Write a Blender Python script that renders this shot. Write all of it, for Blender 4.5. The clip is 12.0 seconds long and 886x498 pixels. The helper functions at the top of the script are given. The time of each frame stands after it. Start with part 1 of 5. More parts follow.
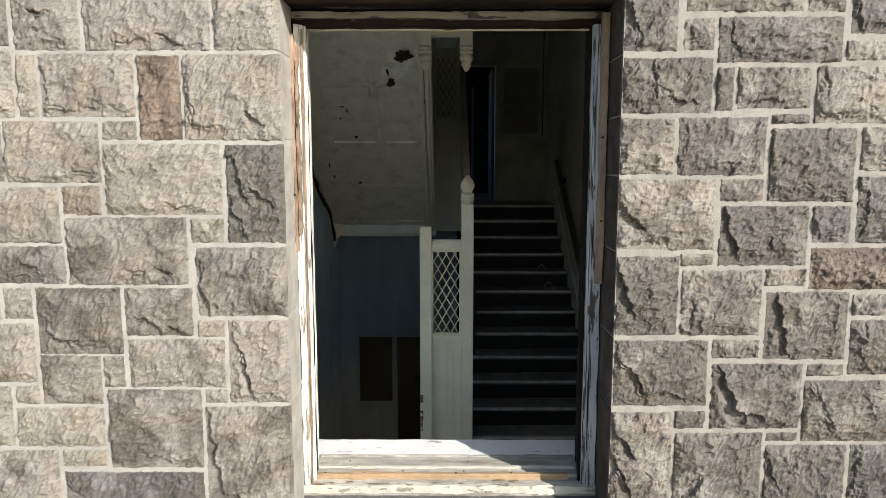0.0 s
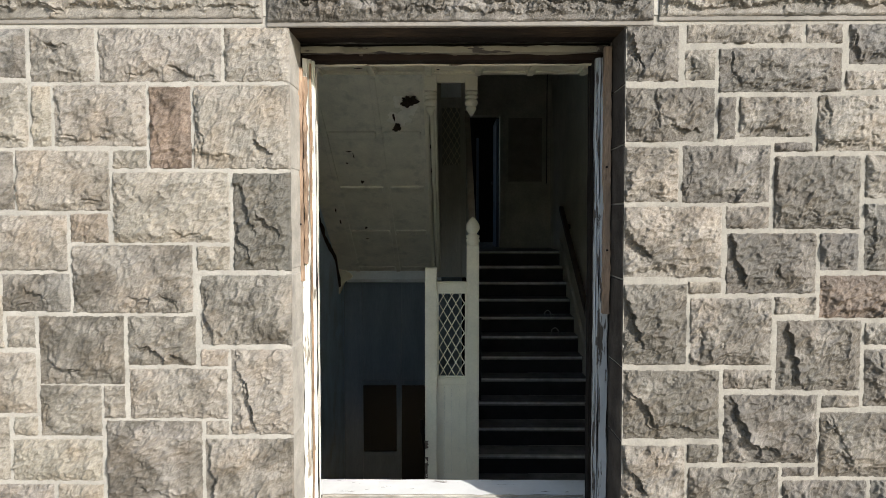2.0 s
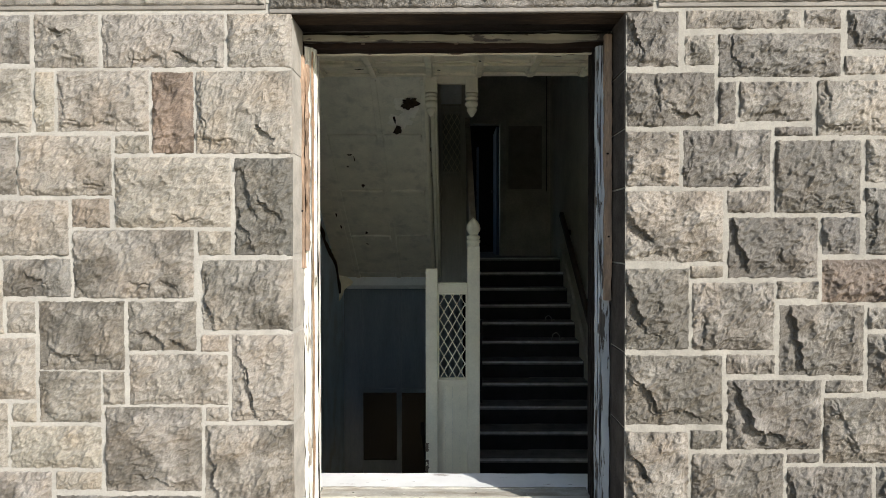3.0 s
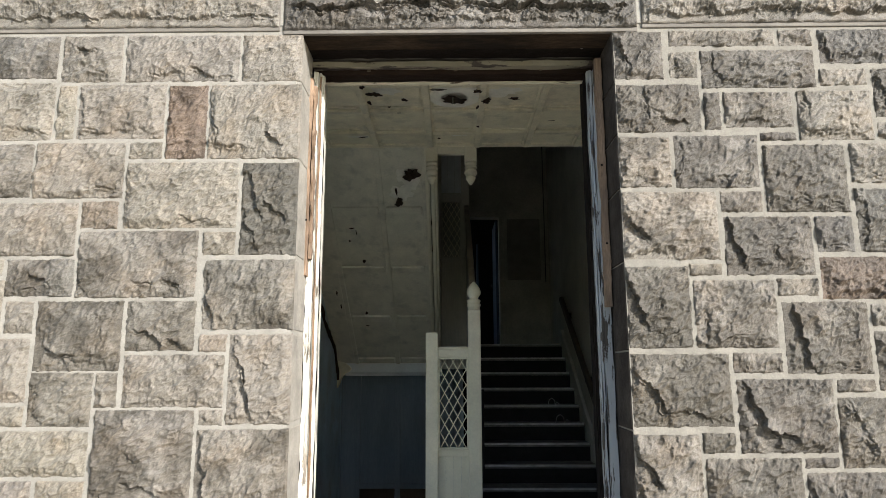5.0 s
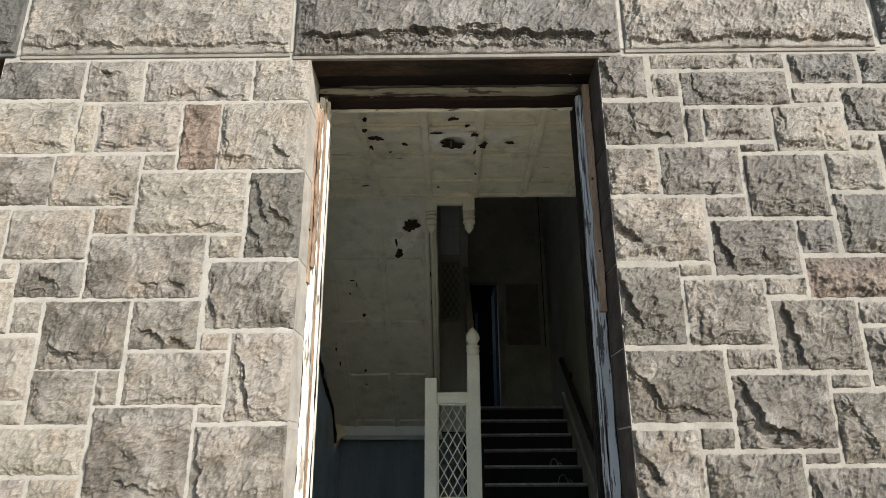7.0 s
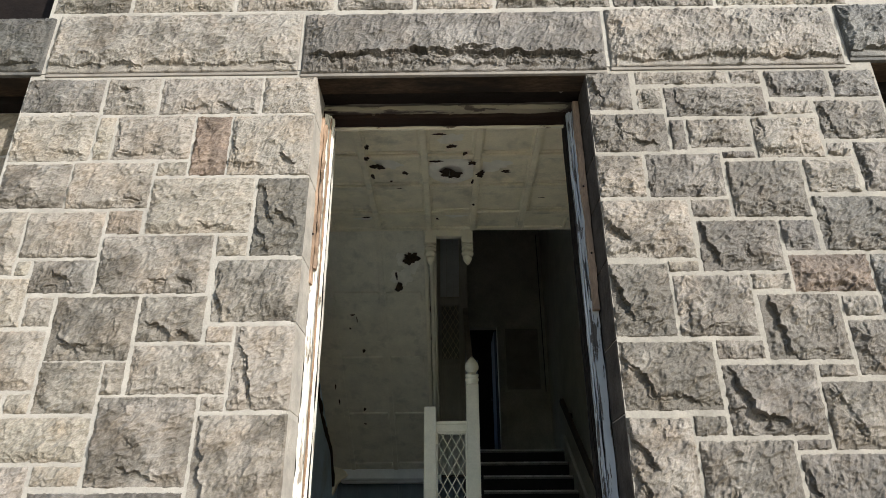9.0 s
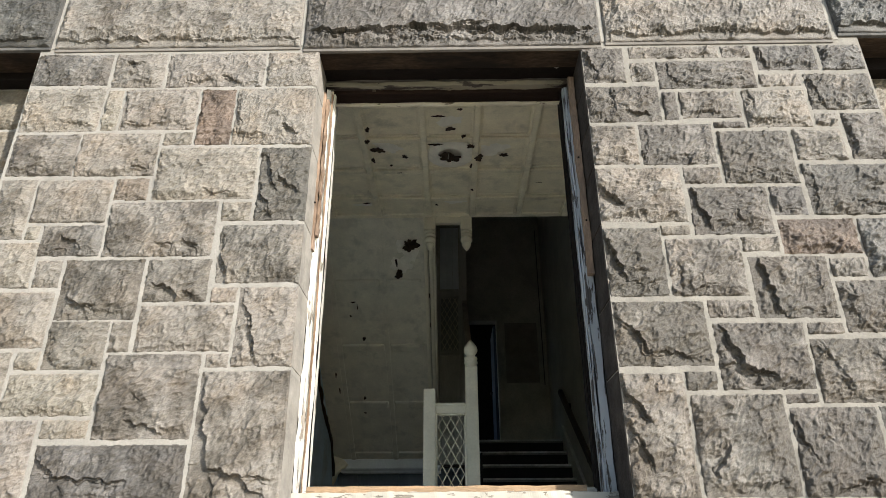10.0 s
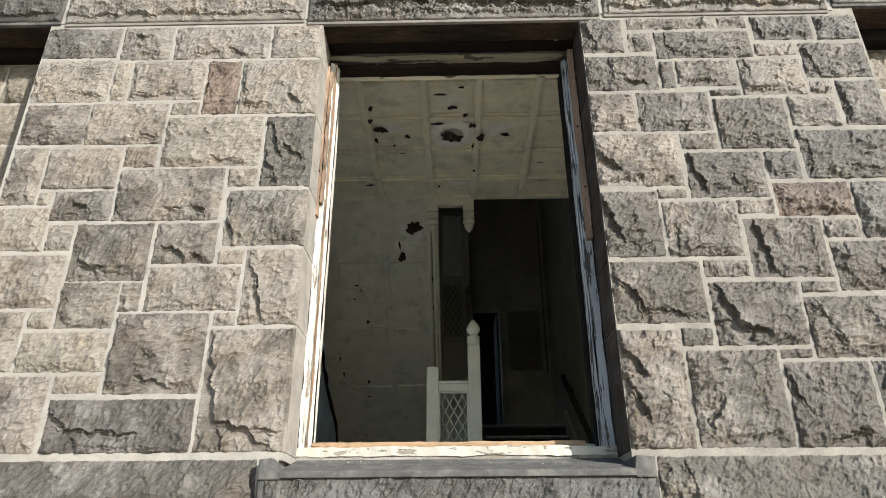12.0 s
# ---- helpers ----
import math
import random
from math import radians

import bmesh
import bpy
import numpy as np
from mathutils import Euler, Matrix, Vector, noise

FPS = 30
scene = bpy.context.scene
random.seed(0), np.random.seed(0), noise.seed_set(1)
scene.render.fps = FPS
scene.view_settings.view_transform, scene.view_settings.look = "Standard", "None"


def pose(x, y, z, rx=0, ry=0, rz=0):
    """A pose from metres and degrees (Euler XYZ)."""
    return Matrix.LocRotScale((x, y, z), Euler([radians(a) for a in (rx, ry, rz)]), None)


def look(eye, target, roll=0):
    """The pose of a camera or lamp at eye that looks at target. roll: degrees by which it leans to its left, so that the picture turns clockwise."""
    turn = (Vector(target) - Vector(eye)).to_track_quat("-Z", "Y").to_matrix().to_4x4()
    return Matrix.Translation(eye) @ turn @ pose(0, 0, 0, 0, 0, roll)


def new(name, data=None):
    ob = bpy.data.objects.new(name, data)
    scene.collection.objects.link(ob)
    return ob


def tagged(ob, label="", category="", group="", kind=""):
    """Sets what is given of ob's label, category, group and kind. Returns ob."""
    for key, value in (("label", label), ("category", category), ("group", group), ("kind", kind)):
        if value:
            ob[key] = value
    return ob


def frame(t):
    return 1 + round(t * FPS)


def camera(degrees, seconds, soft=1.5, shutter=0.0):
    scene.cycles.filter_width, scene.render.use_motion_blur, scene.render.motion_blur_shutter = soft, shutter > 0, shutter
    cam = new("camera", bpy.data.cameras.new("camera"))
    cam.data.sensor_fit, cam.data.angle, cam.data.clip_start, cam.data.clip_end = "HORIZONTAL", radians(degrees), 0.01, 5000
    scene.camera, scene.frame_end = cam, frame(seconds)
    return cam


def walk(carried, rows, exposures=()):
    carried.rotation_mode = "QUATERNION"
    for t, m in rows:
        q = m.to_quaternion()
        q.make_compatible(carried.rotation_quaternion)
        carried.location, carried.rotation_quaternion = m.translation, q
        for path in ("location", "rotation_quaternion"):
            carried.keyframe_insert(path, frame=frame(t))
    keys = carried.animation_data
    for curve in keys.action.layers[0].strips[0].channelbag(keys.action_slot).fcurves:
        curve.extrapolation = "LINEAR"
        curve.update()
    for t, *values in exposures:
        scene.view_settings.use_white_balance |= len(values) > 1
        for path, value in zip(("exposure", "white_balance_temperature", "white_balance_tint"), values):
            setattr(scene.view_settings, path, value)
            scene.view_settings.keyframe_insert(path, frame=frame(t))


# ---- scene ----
cam = camera(68.2, 12.0, soft=0.5)
METRES, EYE, TILT, LEAN, TURN = 2.0, 3.0, -7.32, 0.0, 0.19
ROWS = [
    (0.0, 0.0, 0.0, 0.0, 0.0, 0.0, 0.0),
    (0.5, 0.0012, 0.0022, -0.016, -0.01, 0.02, -0.01),
    (1.0, 0.0023, 0.0062, -0.0353, 0.0, 3.85, 0.02),
    (1.5, 0.0008, 0.0054, -0.0516, -0.0, 4.86, 0.04),
    (2.0, -0.0012, 0.0062, -0.0596, 0.44, 4.84, -0.02),
    (2.5, -0.003, 0.0067, -0.0673, 0.43, 4.82, -0.01),
    (2.7, -0.0036, 0.0088, -0.0886, 0.43, 4.74, -0.0),
    (3.1, -0.0052, 0.0160, -0.1430, 0.43, 7.2, 0.02),
    (3.7, -0.0078, 0.0278, -0.2320, 0.42, 11.8, 0.06),
    (4.3, -0.0102, 0.0400, -0.3215, 0.42, 16.3, 0.09),
    (4.5, -0.01, 0.0431, -0.3412, 0.42, 17.32, 0.1),
    (5.0, -0.0079, 0.0536, -0.4068, 0.43, 17.54, 0.12),
    (5.5, -0.0057, 0.0638, -0.4743, 0.45, 18.48, 0.14),
    (6.0, -0.0052, 0.0694, -0.5132, 0.44, 24.78, 0.18),
    (6.5, -0.0044, 0.0738, -0.5654, 0.44, 25.48, 0.19),
    (7.0, -0.0045, 0.0775, -0.6086, 0.46, 25.49, 0.2),
    (7.2, -0.0042, 0.0787, -0.6216, 0.465, 25.45, 0.2),
    (8.8, 0.0008, 0.0930, -0.7643, 0.535, 28.82, 0.23),
    (9.0, 0.0016, 0.0943, -0.774, 0.54, 31.15, 0.23),
    (9.5, 0.0032, 0.1034, -0.826, 0.53, 31.82, 0.23),
    (10.0, 0.0046, 0.1117, -0.8854, 0.55, 31.86, 0.24),
    (10.5, 0.0061, 0.1179, -0.9394, 0.56, 31.89, 0.24),
    (11.0, 0.0069, 0.1256, -0.9818, 0.63, 31.88, 0.24),
    (11.5, 0.0071, 0.1246, -0.9842, 0.76, 31.86, 0.24),
    (12.0, 0.0092, 0.1285, -0.9804, 0.91, 31.89, 0.2),
]
walk(cam, [(t, pose(0, 0, EYE, TILT, LEAN, TURN) @ pose(METRES * x, METRES * y, METRES * z, 90 + pitch, roll, yaw)) for t, x, y, z, yaw, pitch, roll in ROWS],
     exposures=((0.0, 1.01), (5.5, 0.99), (9.0, 0.96), (12.0, 0.95)))

# ---- world, sun, exposure ----
SUN_WAY = Vector((-0.95, 1.0, -0.68)).normalized()
world = bpy.data.worlds.new("sky")
scene.world = world
world.use_nodes = True
wn = world.node_tree.nodes
sky = wn.new("ShaderNodeTexSky")
sky.sky_type = "NISHITA"
sky.sun_disc = False
sky.sun_elevation = math.asin(-SUN_WAY.z)
sky.sun_rotation = math.atan2(-SUN_WAY.x, -SUN_WAY.y)
wn["Background"].inputs["Strength"].default_value = 0.125
world.node_tree.links.new(sky.outputs[0], wn["Background"].inputs["Color"])
sun_data = bpy.data.lights.new("sun", "SUN")
sun_data.energy, sun_data.angle, sun_data.color = 4.45, radians(0.55), (1.0, 0.965, 0.91)
sun = new("sun", sun_data)
sun.matrix_world = look(-SUN_WAY * 30, (0, 0, 0))


# ---- materials ----
def material(name, rough=0.8, metal=0.0):
    m = bpy.data.materials.new(name)
    m.use_nodes = True
    b = m.node_tree.nodes["Principled BSDF"]
    b.inputs["Roughness"].default_value, b.inputs["Metallic"].default_value = rough, metal
    return m, m.node_tree, b


def node(nt, kind, **values):
    n = nt.nodes.new(kind)
    for key, value in values.items():
        n.inputs[key.replace("_", " ")].default_value = value
    return n


def noise_tex(nt, scale, detail=4.0, rough=0.6, stretch=(1, 1, 1)):
    co = nt.nodes.new("ShaderNodeTexCoord")
    mp = nt.nodes.new("ShaderNodeMapping")
    mp.inputs["Scale"].default_value = stretch
    n = node(nt, "ShaderNodeTexNoise", Scale=scale, Detail=detail, Roughness=rough)
    nt.links.new(co.outputs["Object"], mp.inputs[0])
    nt.links.new(mp.outputs[0], n.inputs["Vector"])
    return n


def ramp(nt, source, stops):
    r = nt.nodes.new("ShaderNodeValToRGB")
    while len(r.color_ramp.elements) < len(stops):
        r.color_ramp.elements.new(0.5)
    for e, (at, c) in zip(r.color_ramp.elements, stops):
        e.position = at
        e.color = (*c, 1) if isinstance(c, tuple) else (c, c, c, 1)
    nt.links.new(source, r.inputs[0])
    return r.outputs[0]


def blend(nt, a, b, fac, mode="MIX"):
    m = nt.nodes.new("ShaderNodeMix")
    m.data_type, m.blend_type = "RGBA", mode
    for value, index in ((fac, 0), (a, 6), (b, 7)):
        if isinstance(value, bpy.types.NodeSocket):
            nt.links.new(value, m.inputs[index])
        else:
            m.inputs[index].default_value = value if index == 0 else (*value, 1)
    return m.outputs[2]


def bump(nt, bsdf, height, strength, distance, under=None):
    b = node(nt, "ShaderNodeBump", Strength=strength, Distance=distance)
    nt.links.new(height, b.inputs["Height"])
    if under:
        nt.links.new(under, b.inputs["Normal"])
    nt.links.new(b.outputs[0], bsdf.inputs["Normal"])
    return b.outputs[0]


def stone_material():
    """Rock-faced gneiss; the object colour is the clean rock, its alpha the soot and painted shade over it."""
    m, nt, b = material("gneiss", 0.52)
    b.inputs["Specular IOR Level"].default_value = 0.45
    info = nt.nodes.new("ShaderNodeObjectInfo")
    co = nt.nodes.new("ShaderNodeTexCoord")
    apart = nt.nodes.new("ShaderNodeVectorMath")
    apart.operation = "MULTIPLY_ADD"
    apart.inputs[1].default_value = (41.0, 23.0, 17.0)
    nt.links.new(info.outputs["Random"], apart.inputs[0])
    nt.links.new(co.outputs["Object"], apart.inputs[2])
    turn = nt.nodes.new("ShaderNodeMapping")
    turn.inputs["Rotation"].default_value = (0, radians(40), 0)
    lay = nt.nodes.new("ShaderNodeMapping")
    lay.inputs["Scale"].default_value = (0.55, 1, 1.5)
    nt.links.new(apart.outputs[0], turn.inputs[0])
    nt.links.new(turn.outputs[0], lay.inputs[0])

    def layer(scale, detail, rough, source=apart):
        n = node(nt, "ShaderNodeTexNoise", Scale=scale, Detail=detail, Roughness=rough)
        nt.links.new(source.outputs[0], n.inputs["Vector"])
        return n

    grain, fleck, mottle = layer(330, 3, 0.7), layer(120, 4, 0.65, lay), layer(30, 5, 0.65, lay)
    hue, soot, drift = layer(5.5, 4, 0.55), layer(6.5, 7, 0.64), layer(2.6, 2, 0.5)
    c = blend(nt, info.outputs["Color"], ramp(nt, grain.outputs[0], [(0.28, 0.62), (0.5, 0.99), (0.72, 1.32)]), 0.55, "MULTIPLY")
    c = blend(nt, c, ramp(nt, fleck.outputs[0], [(0.3, (0.70, 0.69, 0.68)), (0.5, (1.0, 1.0, 0.995)), (0.7, (1.18, 1.18, 1.17))]), 0.75, "MULTIPLY")
    c = blend(nt, c, ramp(nt, mottle.outputs[0], [(0.3, (0.80, 0.79, 0.78)), (0.5, (1.0, 1.0, 1.0)), (0.7, (1.14, 1.14, 1.12))]), 0.8, "MULTIPLY")
    c = blend(nt, c, ramp(nt, hue.outputs[0], [(0.34, (0.96, 0.98, 0.97)), (0.52, (1.0, 1.0, 0.98)), (0.68, (1.06, 1.0, 0.92))]), 1.0, "MULTIPLY")
    # grey film in drifts, thicker on sootier stones; lower right, dappled shade too
    both = nt.nodes.new("ShaderNodeMath")
    both.operation = "MULTIPLY_ADD"
    both.inputs[1].default_value = 0.5
    nt.links.new(drift.outputs[0], both.inputs[0])
    nt.links.new(soot.outputs[0], both.inputs[2])
    cover = nt.nodes.new("ShaderNodeMath")
    cover.operation = "MULTIPLY_ADD"
    cover.inputs[1].default_value = 0.25
    nt.links.new(info.outputs["Alpha"], cover.inputs[0])
    nt.links.new(both.outputs[0], cover.inputs[2])
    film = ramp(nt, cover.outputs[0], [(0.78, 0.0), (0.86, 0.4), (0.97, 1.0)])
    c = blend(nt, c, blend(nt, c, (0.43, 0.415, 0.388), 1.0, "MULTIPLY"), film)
    nt.links.new(c, b.inputs["Base Color"])
    # crinkled fracture along the cleavage
    under = bump(nt, b, layer(62, 4, 0.6, lay).outputs[0], 0.5, 0.022)
    bump(nt, b, layer(180, 3, 0.6).outputs[0], 0.5, 0.007, under)
    return m


def plain_material(name, color, rough=0.8, spread=0.12, scale=8.0, relief=0.2, dirt=None, dirt_at=(0.55, 0.75), dirt_scale=4.0, stretch=(1, 1, 1), metal=0.0):
    m, nt, b = material(name, rough, metal)
    big, fine = noise_tex(nt, scale, 5, 0.6, stretch), noise_tex(nt, scale * 14, 3, 0.6, stretch)
    c = blend(nt, color, ramp(nt, big.outputs[0], [(0.3, 1 - spread * 1.6), (0.7, 1 + spread)]), 1.0, "MULTIPLY")
    c = blend(nt, c, ramp(nt, fine.outputs[0], [(0.3, 1 - spread), (0.7, 1 + spread * 0.6)]), 1.0, "MULTIPLY")
    if dirt:
        d = noise_tex(nt, dirt_scale, 6, 0.65, stretch)
        c = blend(nt, c, dirt, ramp(nt, d.outputs[0], [(dirt_at[0], 0.0), (dirt_at[1], 1.0)]))
    nt.links.new(c, b.inputs["Base Color"])
    n1 = bump(nt, b, big.outputs[0], relief, 0.02)
    bump(nt, b, fine.outputs[0], relief, 0.003, n1)
    return m


def ground_material():
    """Unseen ground: pale gravel bounces light up, dark rough grass beyond cuts it."""
    m, nt, b = material("gravel_and_grass", 0.95)
    co = nt.nodes.new("ShaderNodeTexCoord")
    apart = nt.nodes.new("ShaderNodeSeparateXYZ")
    nt.links.new(co.outputs["Object"], apart.inputs[0])
    big, fine = noise_tex(nt, 1.6, 6, 0.65), noise_tex(nt, 60, 4, 0.7)
    pebble = nt.nodes.new("ShaderNodeTexVoronoi")
    pebble.inputs["Scale"].default_value = 38.0
    nt.links.new(co.outputs["Object"], pebble.inputs["Vector"])
    patch = noise_tex(nt, 0.9, 6, 0.65)
    stones = blend(nt, (0.56, 0.505, 0.42), ramp(nt, pebble.outputs["Color"], [(0.1, 0.55), (0.9, 1.25)]), 1.0, "MULTIPLY")
    stones = blend(nt, stones, ramp(nt, fine.outputs[0], [(0.3, 0.7), (0.7, 1.2)]), 1.0, "MULTIPLY")
    stones = blend(nt, stones, (0.34, 0.29, 0.22), ramp(nt, patch.outputs[0], [(0.48, 0.0), (0.68, 0.8)]))
    grass = blend(nt, (0.075, 0.10, 0.03), ramp(nt, fine.outputs[0], [(0.3, 0.5), (0.7, 1.3)]), 1.0, "MULTIPLY")
    where = node(nt, "ShaderNodeMath")
    where.operation = "MULTIPLY_ADD"
    where.inputs[1].default_value = 3.0
    nt.links.new(big.outputs[0], where.inputs[0])
    nt.links.new(apart.outputs[1], where.inputs[2])
    edge = node(nt, "ShaderNodeMapRange")
    edge.inputs[1].default_value, edge.inputs[2].default_value = -5.0, -4.0
    nt.links.new(where.outputs[0], edge.inputs[0])
    nt.links.new(blend(nt, grass, stones, edge.outputs[0]), b.inputs["Base Color"])
    bump(nt, b, fine.outputs[0], 0.6, 0.02)
    return m


def flaking_paint(name, paint, wood, amount, stretch=(1, 1, 0.25), scale=14.0, rough=0.55):
    """Old paint with shards fallen off, bare weathered timber under it."""
    m, nt, b = material(name, rough)
    flake = noise_tex(nt, scale, 7, 0.62, stretch)
    grain = noise_tex(nt, 60, 4, 0.6, (stretch[0] * 2, stretch[1] * 2, stretch[2] * 0.4) if stretch[2] < 1 else (0.1, 2, 2))
    tone = noise_tex(nt, 6, 4, 0.6)
    bare = blend(nt, wood, ramp(nt, grain.outputs[0], [(0.3, 0.55), (0.7, 1.25)]), 1.0, "MULTIPLY")
    coat = blend(nt, paint, ramp(nt, tone.outputs[0], [(0.3, 0.86), (0.7, 1.04)]), 1.0, "MULTIPLY")
    mask = ramp(nt, flake.outputs[0], [(amount, 1.0), (amount + 0.015, 0.0)])
    nt.links.new(blend(nt, coat, bare, mask), b.inputs["Base Color"])
    inv = ramp(nt, flake.outputs[0], [(amount - 0.01, 0.0), (amount + 0.02, 1.0)])
    n1 = bump(nt, b, inv, 0.6, 0.004)
    bump(nt, b, grain.outputs[0], 0.35, 0.002, n1)
    return m


STONE = stone_material()
MORTAR = plain_material("mortar", (0.275, 0.260, 0.230), 0.9, 0.11, 9, 0.35, (0.185, 0.172, 0.150), (0.6, 0.78), 5)
# darker, greyer mortar for the pier right of the window
MORTAR_GREY = plain_material("grey_mortar", (0.222, 0.208, 0.180), 0.9, 0.14, 9, 0.4, (0.135, 0.126, 0.108), (0.54, 0.74), 5)
# right reveal and pier returns: sooty stone with their shade put into the colour
DARK_REVEAL = plain_material("shaded_sooty_stone", (0.05, 0.043, 0.038), 0.9, 0.3, 10, 0.6, (0.05, 0.043, 0.037), (0.58, 0.75), 9)
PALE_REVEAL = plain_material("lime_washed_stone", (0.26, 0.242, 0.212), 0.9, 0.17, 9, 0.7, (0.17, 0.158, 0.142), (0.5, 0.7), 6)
# dark brown for undersides; on the side lintels it paints the recess shade
DARK_SOFFIT = plain_material("dark_brown_stone", (0.05, 0.034, 0.022), 0.9, 0.45, 7, 0.5, (0.014, 0.011, 0.009), (0.46, 0.62), 6, (0.3, 1, 1))
SILL_STONE = plain_material("dressed_stone", (0.072, 0.071, 0.067), 0.85, 0.25, 12, 0.5, (0.13, 0.124, 0.11), (0.50, 0.68), 9)
SOFFIT_STONE = plain_material("sandy_stone", (0.175, 0.16, 0.14), 0.9, 0.15, 8, 0.3, (0.15, 0.14, 0.13), (0.5, 0.75), 5)
# one flaking window paint twice: sunlit copy left, cool shaded copy right
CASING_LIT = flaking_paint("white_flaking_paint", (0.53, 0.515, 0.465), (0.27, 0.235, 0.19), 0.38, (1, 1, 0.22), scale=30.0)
CASING_WORN_SHADED = flaking_paint("shaded_flaking_paint", (0.30, 0.32, 0.335), (0.045, 0.037, 0.031), 0.44, (1, 1, 0.12), scale=38.0)
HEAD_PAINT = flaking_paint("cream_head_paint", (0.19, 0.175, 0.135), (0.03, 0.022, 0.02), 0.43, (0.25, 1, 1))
INNER_HEAD = flaking_paint("cream_inner_head", (0.62, 0.575, 0.46), (0.12, 0.085, 0.06), 0.39, (0.4, 1, 1), scale=16.0)
SUBSILL_PAINT = flaking_paint("flaking_sill_paint", (0.40, 0.38, 0.32), (0.22, 0.195, 0.155), 0.38, (0.3, 1, 1), scale=30.0)
STOOL_PAINT = flaking_paint("white_board_paint", (0.70, 0.70, 0.69), (0.30, 0.28, 0.26), 0.355, (0.3, 1, 1), scale=24.0)
GREY_WOOD = plain_material("weathered_grey_wood", (0.25, 0.235, 0.205), 0.85, 0.26, 12, 0.6, (0.17, 0.145, 0.115), (0.52, 0.62), 16, (0.45, 1, 1))
RAW_WOOD = plain_material("split_pine", (0.30, 0.205, 0.12), 0.75, 0.22, 16, 0.4, (0.30, 0.17, 0.09), (0.55, 0.75), 8, (0.12, 1, 1))
RAW_WOOD_UP = plain_material("split_pine_upright", (0.27, 0.185, 0.125), 0.8, 0.32, 16, 0.6, (0.12, 0.088, 0.066), (0.48, 0.6), 14, (1, 1, 0.12))
SILL_WORN = plain_material("worn_grey_sill_paint", (0.36, 0.34, 0.295), 0.8, 0.20, 14, 0.6, (0.215, 0.185, 0.145), (0.50, 0.66), 12, (0.35, 1, 1))
RUSTY = plain_material("brown_bared_wood", (0.22, 0.14, 0.085), 0.85, 0.25, 20, 0.5)
# near-black: dark wood, and painted shade in gaps and unlit openings
DARK_WOOD_SHADE = plain_material("dark_wood_and_shade", (0.008, 0.0055, 0.0045), 0.75, 0.25, 10, 0.4)
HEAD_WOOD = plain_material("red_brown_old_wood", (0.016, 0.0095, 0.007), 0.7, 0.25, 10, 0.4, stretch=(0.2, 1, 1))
CREAM = plain_material("cream_paint", (0.79, 0.735, 0.585), 0.6, 0.06, 5, 0.12, (0.36, 0.32, 0.25), (0.66, 0.85), 6)
CEILING = plain_material("pressed_ceiling_paint", (0.86, 0.785, 0.60), 0.6, 0.08, 6, 0.32, (0.52, 0.48, 0.37), (0.52, 0.75), 5)
SOFFIT_PAINT = plain_material("soffit_paint", (0.76, 0.715, 0.59), 0.6, 0.08, 6, 0.32, (0.46, 0.44, 0.37), (0.52, 0.75), 5)
UNDERCOAT = plain_material("pale_undercoat", (0.86, 0.82, 0.72), 0.75, 0.08, 12, 0.3)
PEELED = plain_material("rusted_hole", (0.05, 0.033, 0.022), 0.95, 0.3, 30, 0.6)
WALL_PAINT = plain_material("grey_wall_paint", (0.68, 0.65, 0.56), 0.75, 0.10, 3, 0.3, (0.55, 0.52, 0.44), (0.58, 0.8), 2.5)
# blue of the window's skylight is mixed into the wall colour
SKYLIT_WALL = plain_material("skylit_blue_wall", (0.47, 0.60, 0.71), 0.7, 0.12, 3, 0.3, (0.33, 0.35, 0.36), (0.55, 0.8), 2.5)
BOARD_PAINT = plain_material("grey_board_paint", (0.33, 0.32, 0.29), 0.6, 0.10, 5, 0.2, stretch=(1, 1, 0.2))
LANDING_PAINT = plain_material("landing_wall_paint", (0.45, 0.43, 0.365), 0.75, 0.14, 3, 0.3, (0.46, 0.43, 0.37), (0.58, 0.8), 2.5)
# pale paint that carries daylight on the upper boards and cornice moulding
DAYLIT_PAINT = plain_material("daylit_pale_paint", (0.80, 0.82, 0.82), 0.6, 0.06, 5, 0.2)
# partition boards tinted with the blue skylight that reaches them
PARTITION = plain_material("skylit_blue_boards", (0.19, 0.235, 0.275), 0.6, 0.12, 5, 0.2, stretch=(1, 1, 0.2))
DARK_PANE = plain_material("unlit_glass_and_doorway", (0.010, 0.012, 0.016), 0.25, 0.1, 5, 0.05)
SCREEN_PAINT = plain_material("dim_screen_paint", (0.52, 0.50, 0.43), 0.6, 0.10, 5, 0.2, stretch=(1, 1, 0.2))
# unseen floor, made pale so it bounces sunlight into the hall
FLOOR_BOARDS = plain_material("bounce_floor_boards", (0.62, 0.55, 0.45), 0.7, 0.2, 6, 0.2, (0.2, 0.17, 0.13), (0.6, 0.8), 3)
BOARD_DARK = plain_material("dull_notice_board", (0.27, 0.25, 0.21), 0.8, 0.15, 5, 0.2)
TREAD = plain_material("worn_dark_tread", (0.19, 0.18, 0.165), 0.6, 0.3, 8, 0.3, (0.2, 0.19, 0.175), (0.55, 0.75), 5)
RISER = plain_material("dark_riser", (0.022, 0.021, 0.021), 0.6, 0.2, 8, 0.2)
NOSING = plain_material("metal_nosing", (0.52, 0.51, 0.48), 0.45, 0.2, 14, 0.2, metal=0.3)
# blue daylight on the door edges is put into this colour
LEAF_PAINT = plain_material("blue_daylit_door_paint", (0.055, 0.08, 0.115), 0.5, 0.06, 5, 0.15)
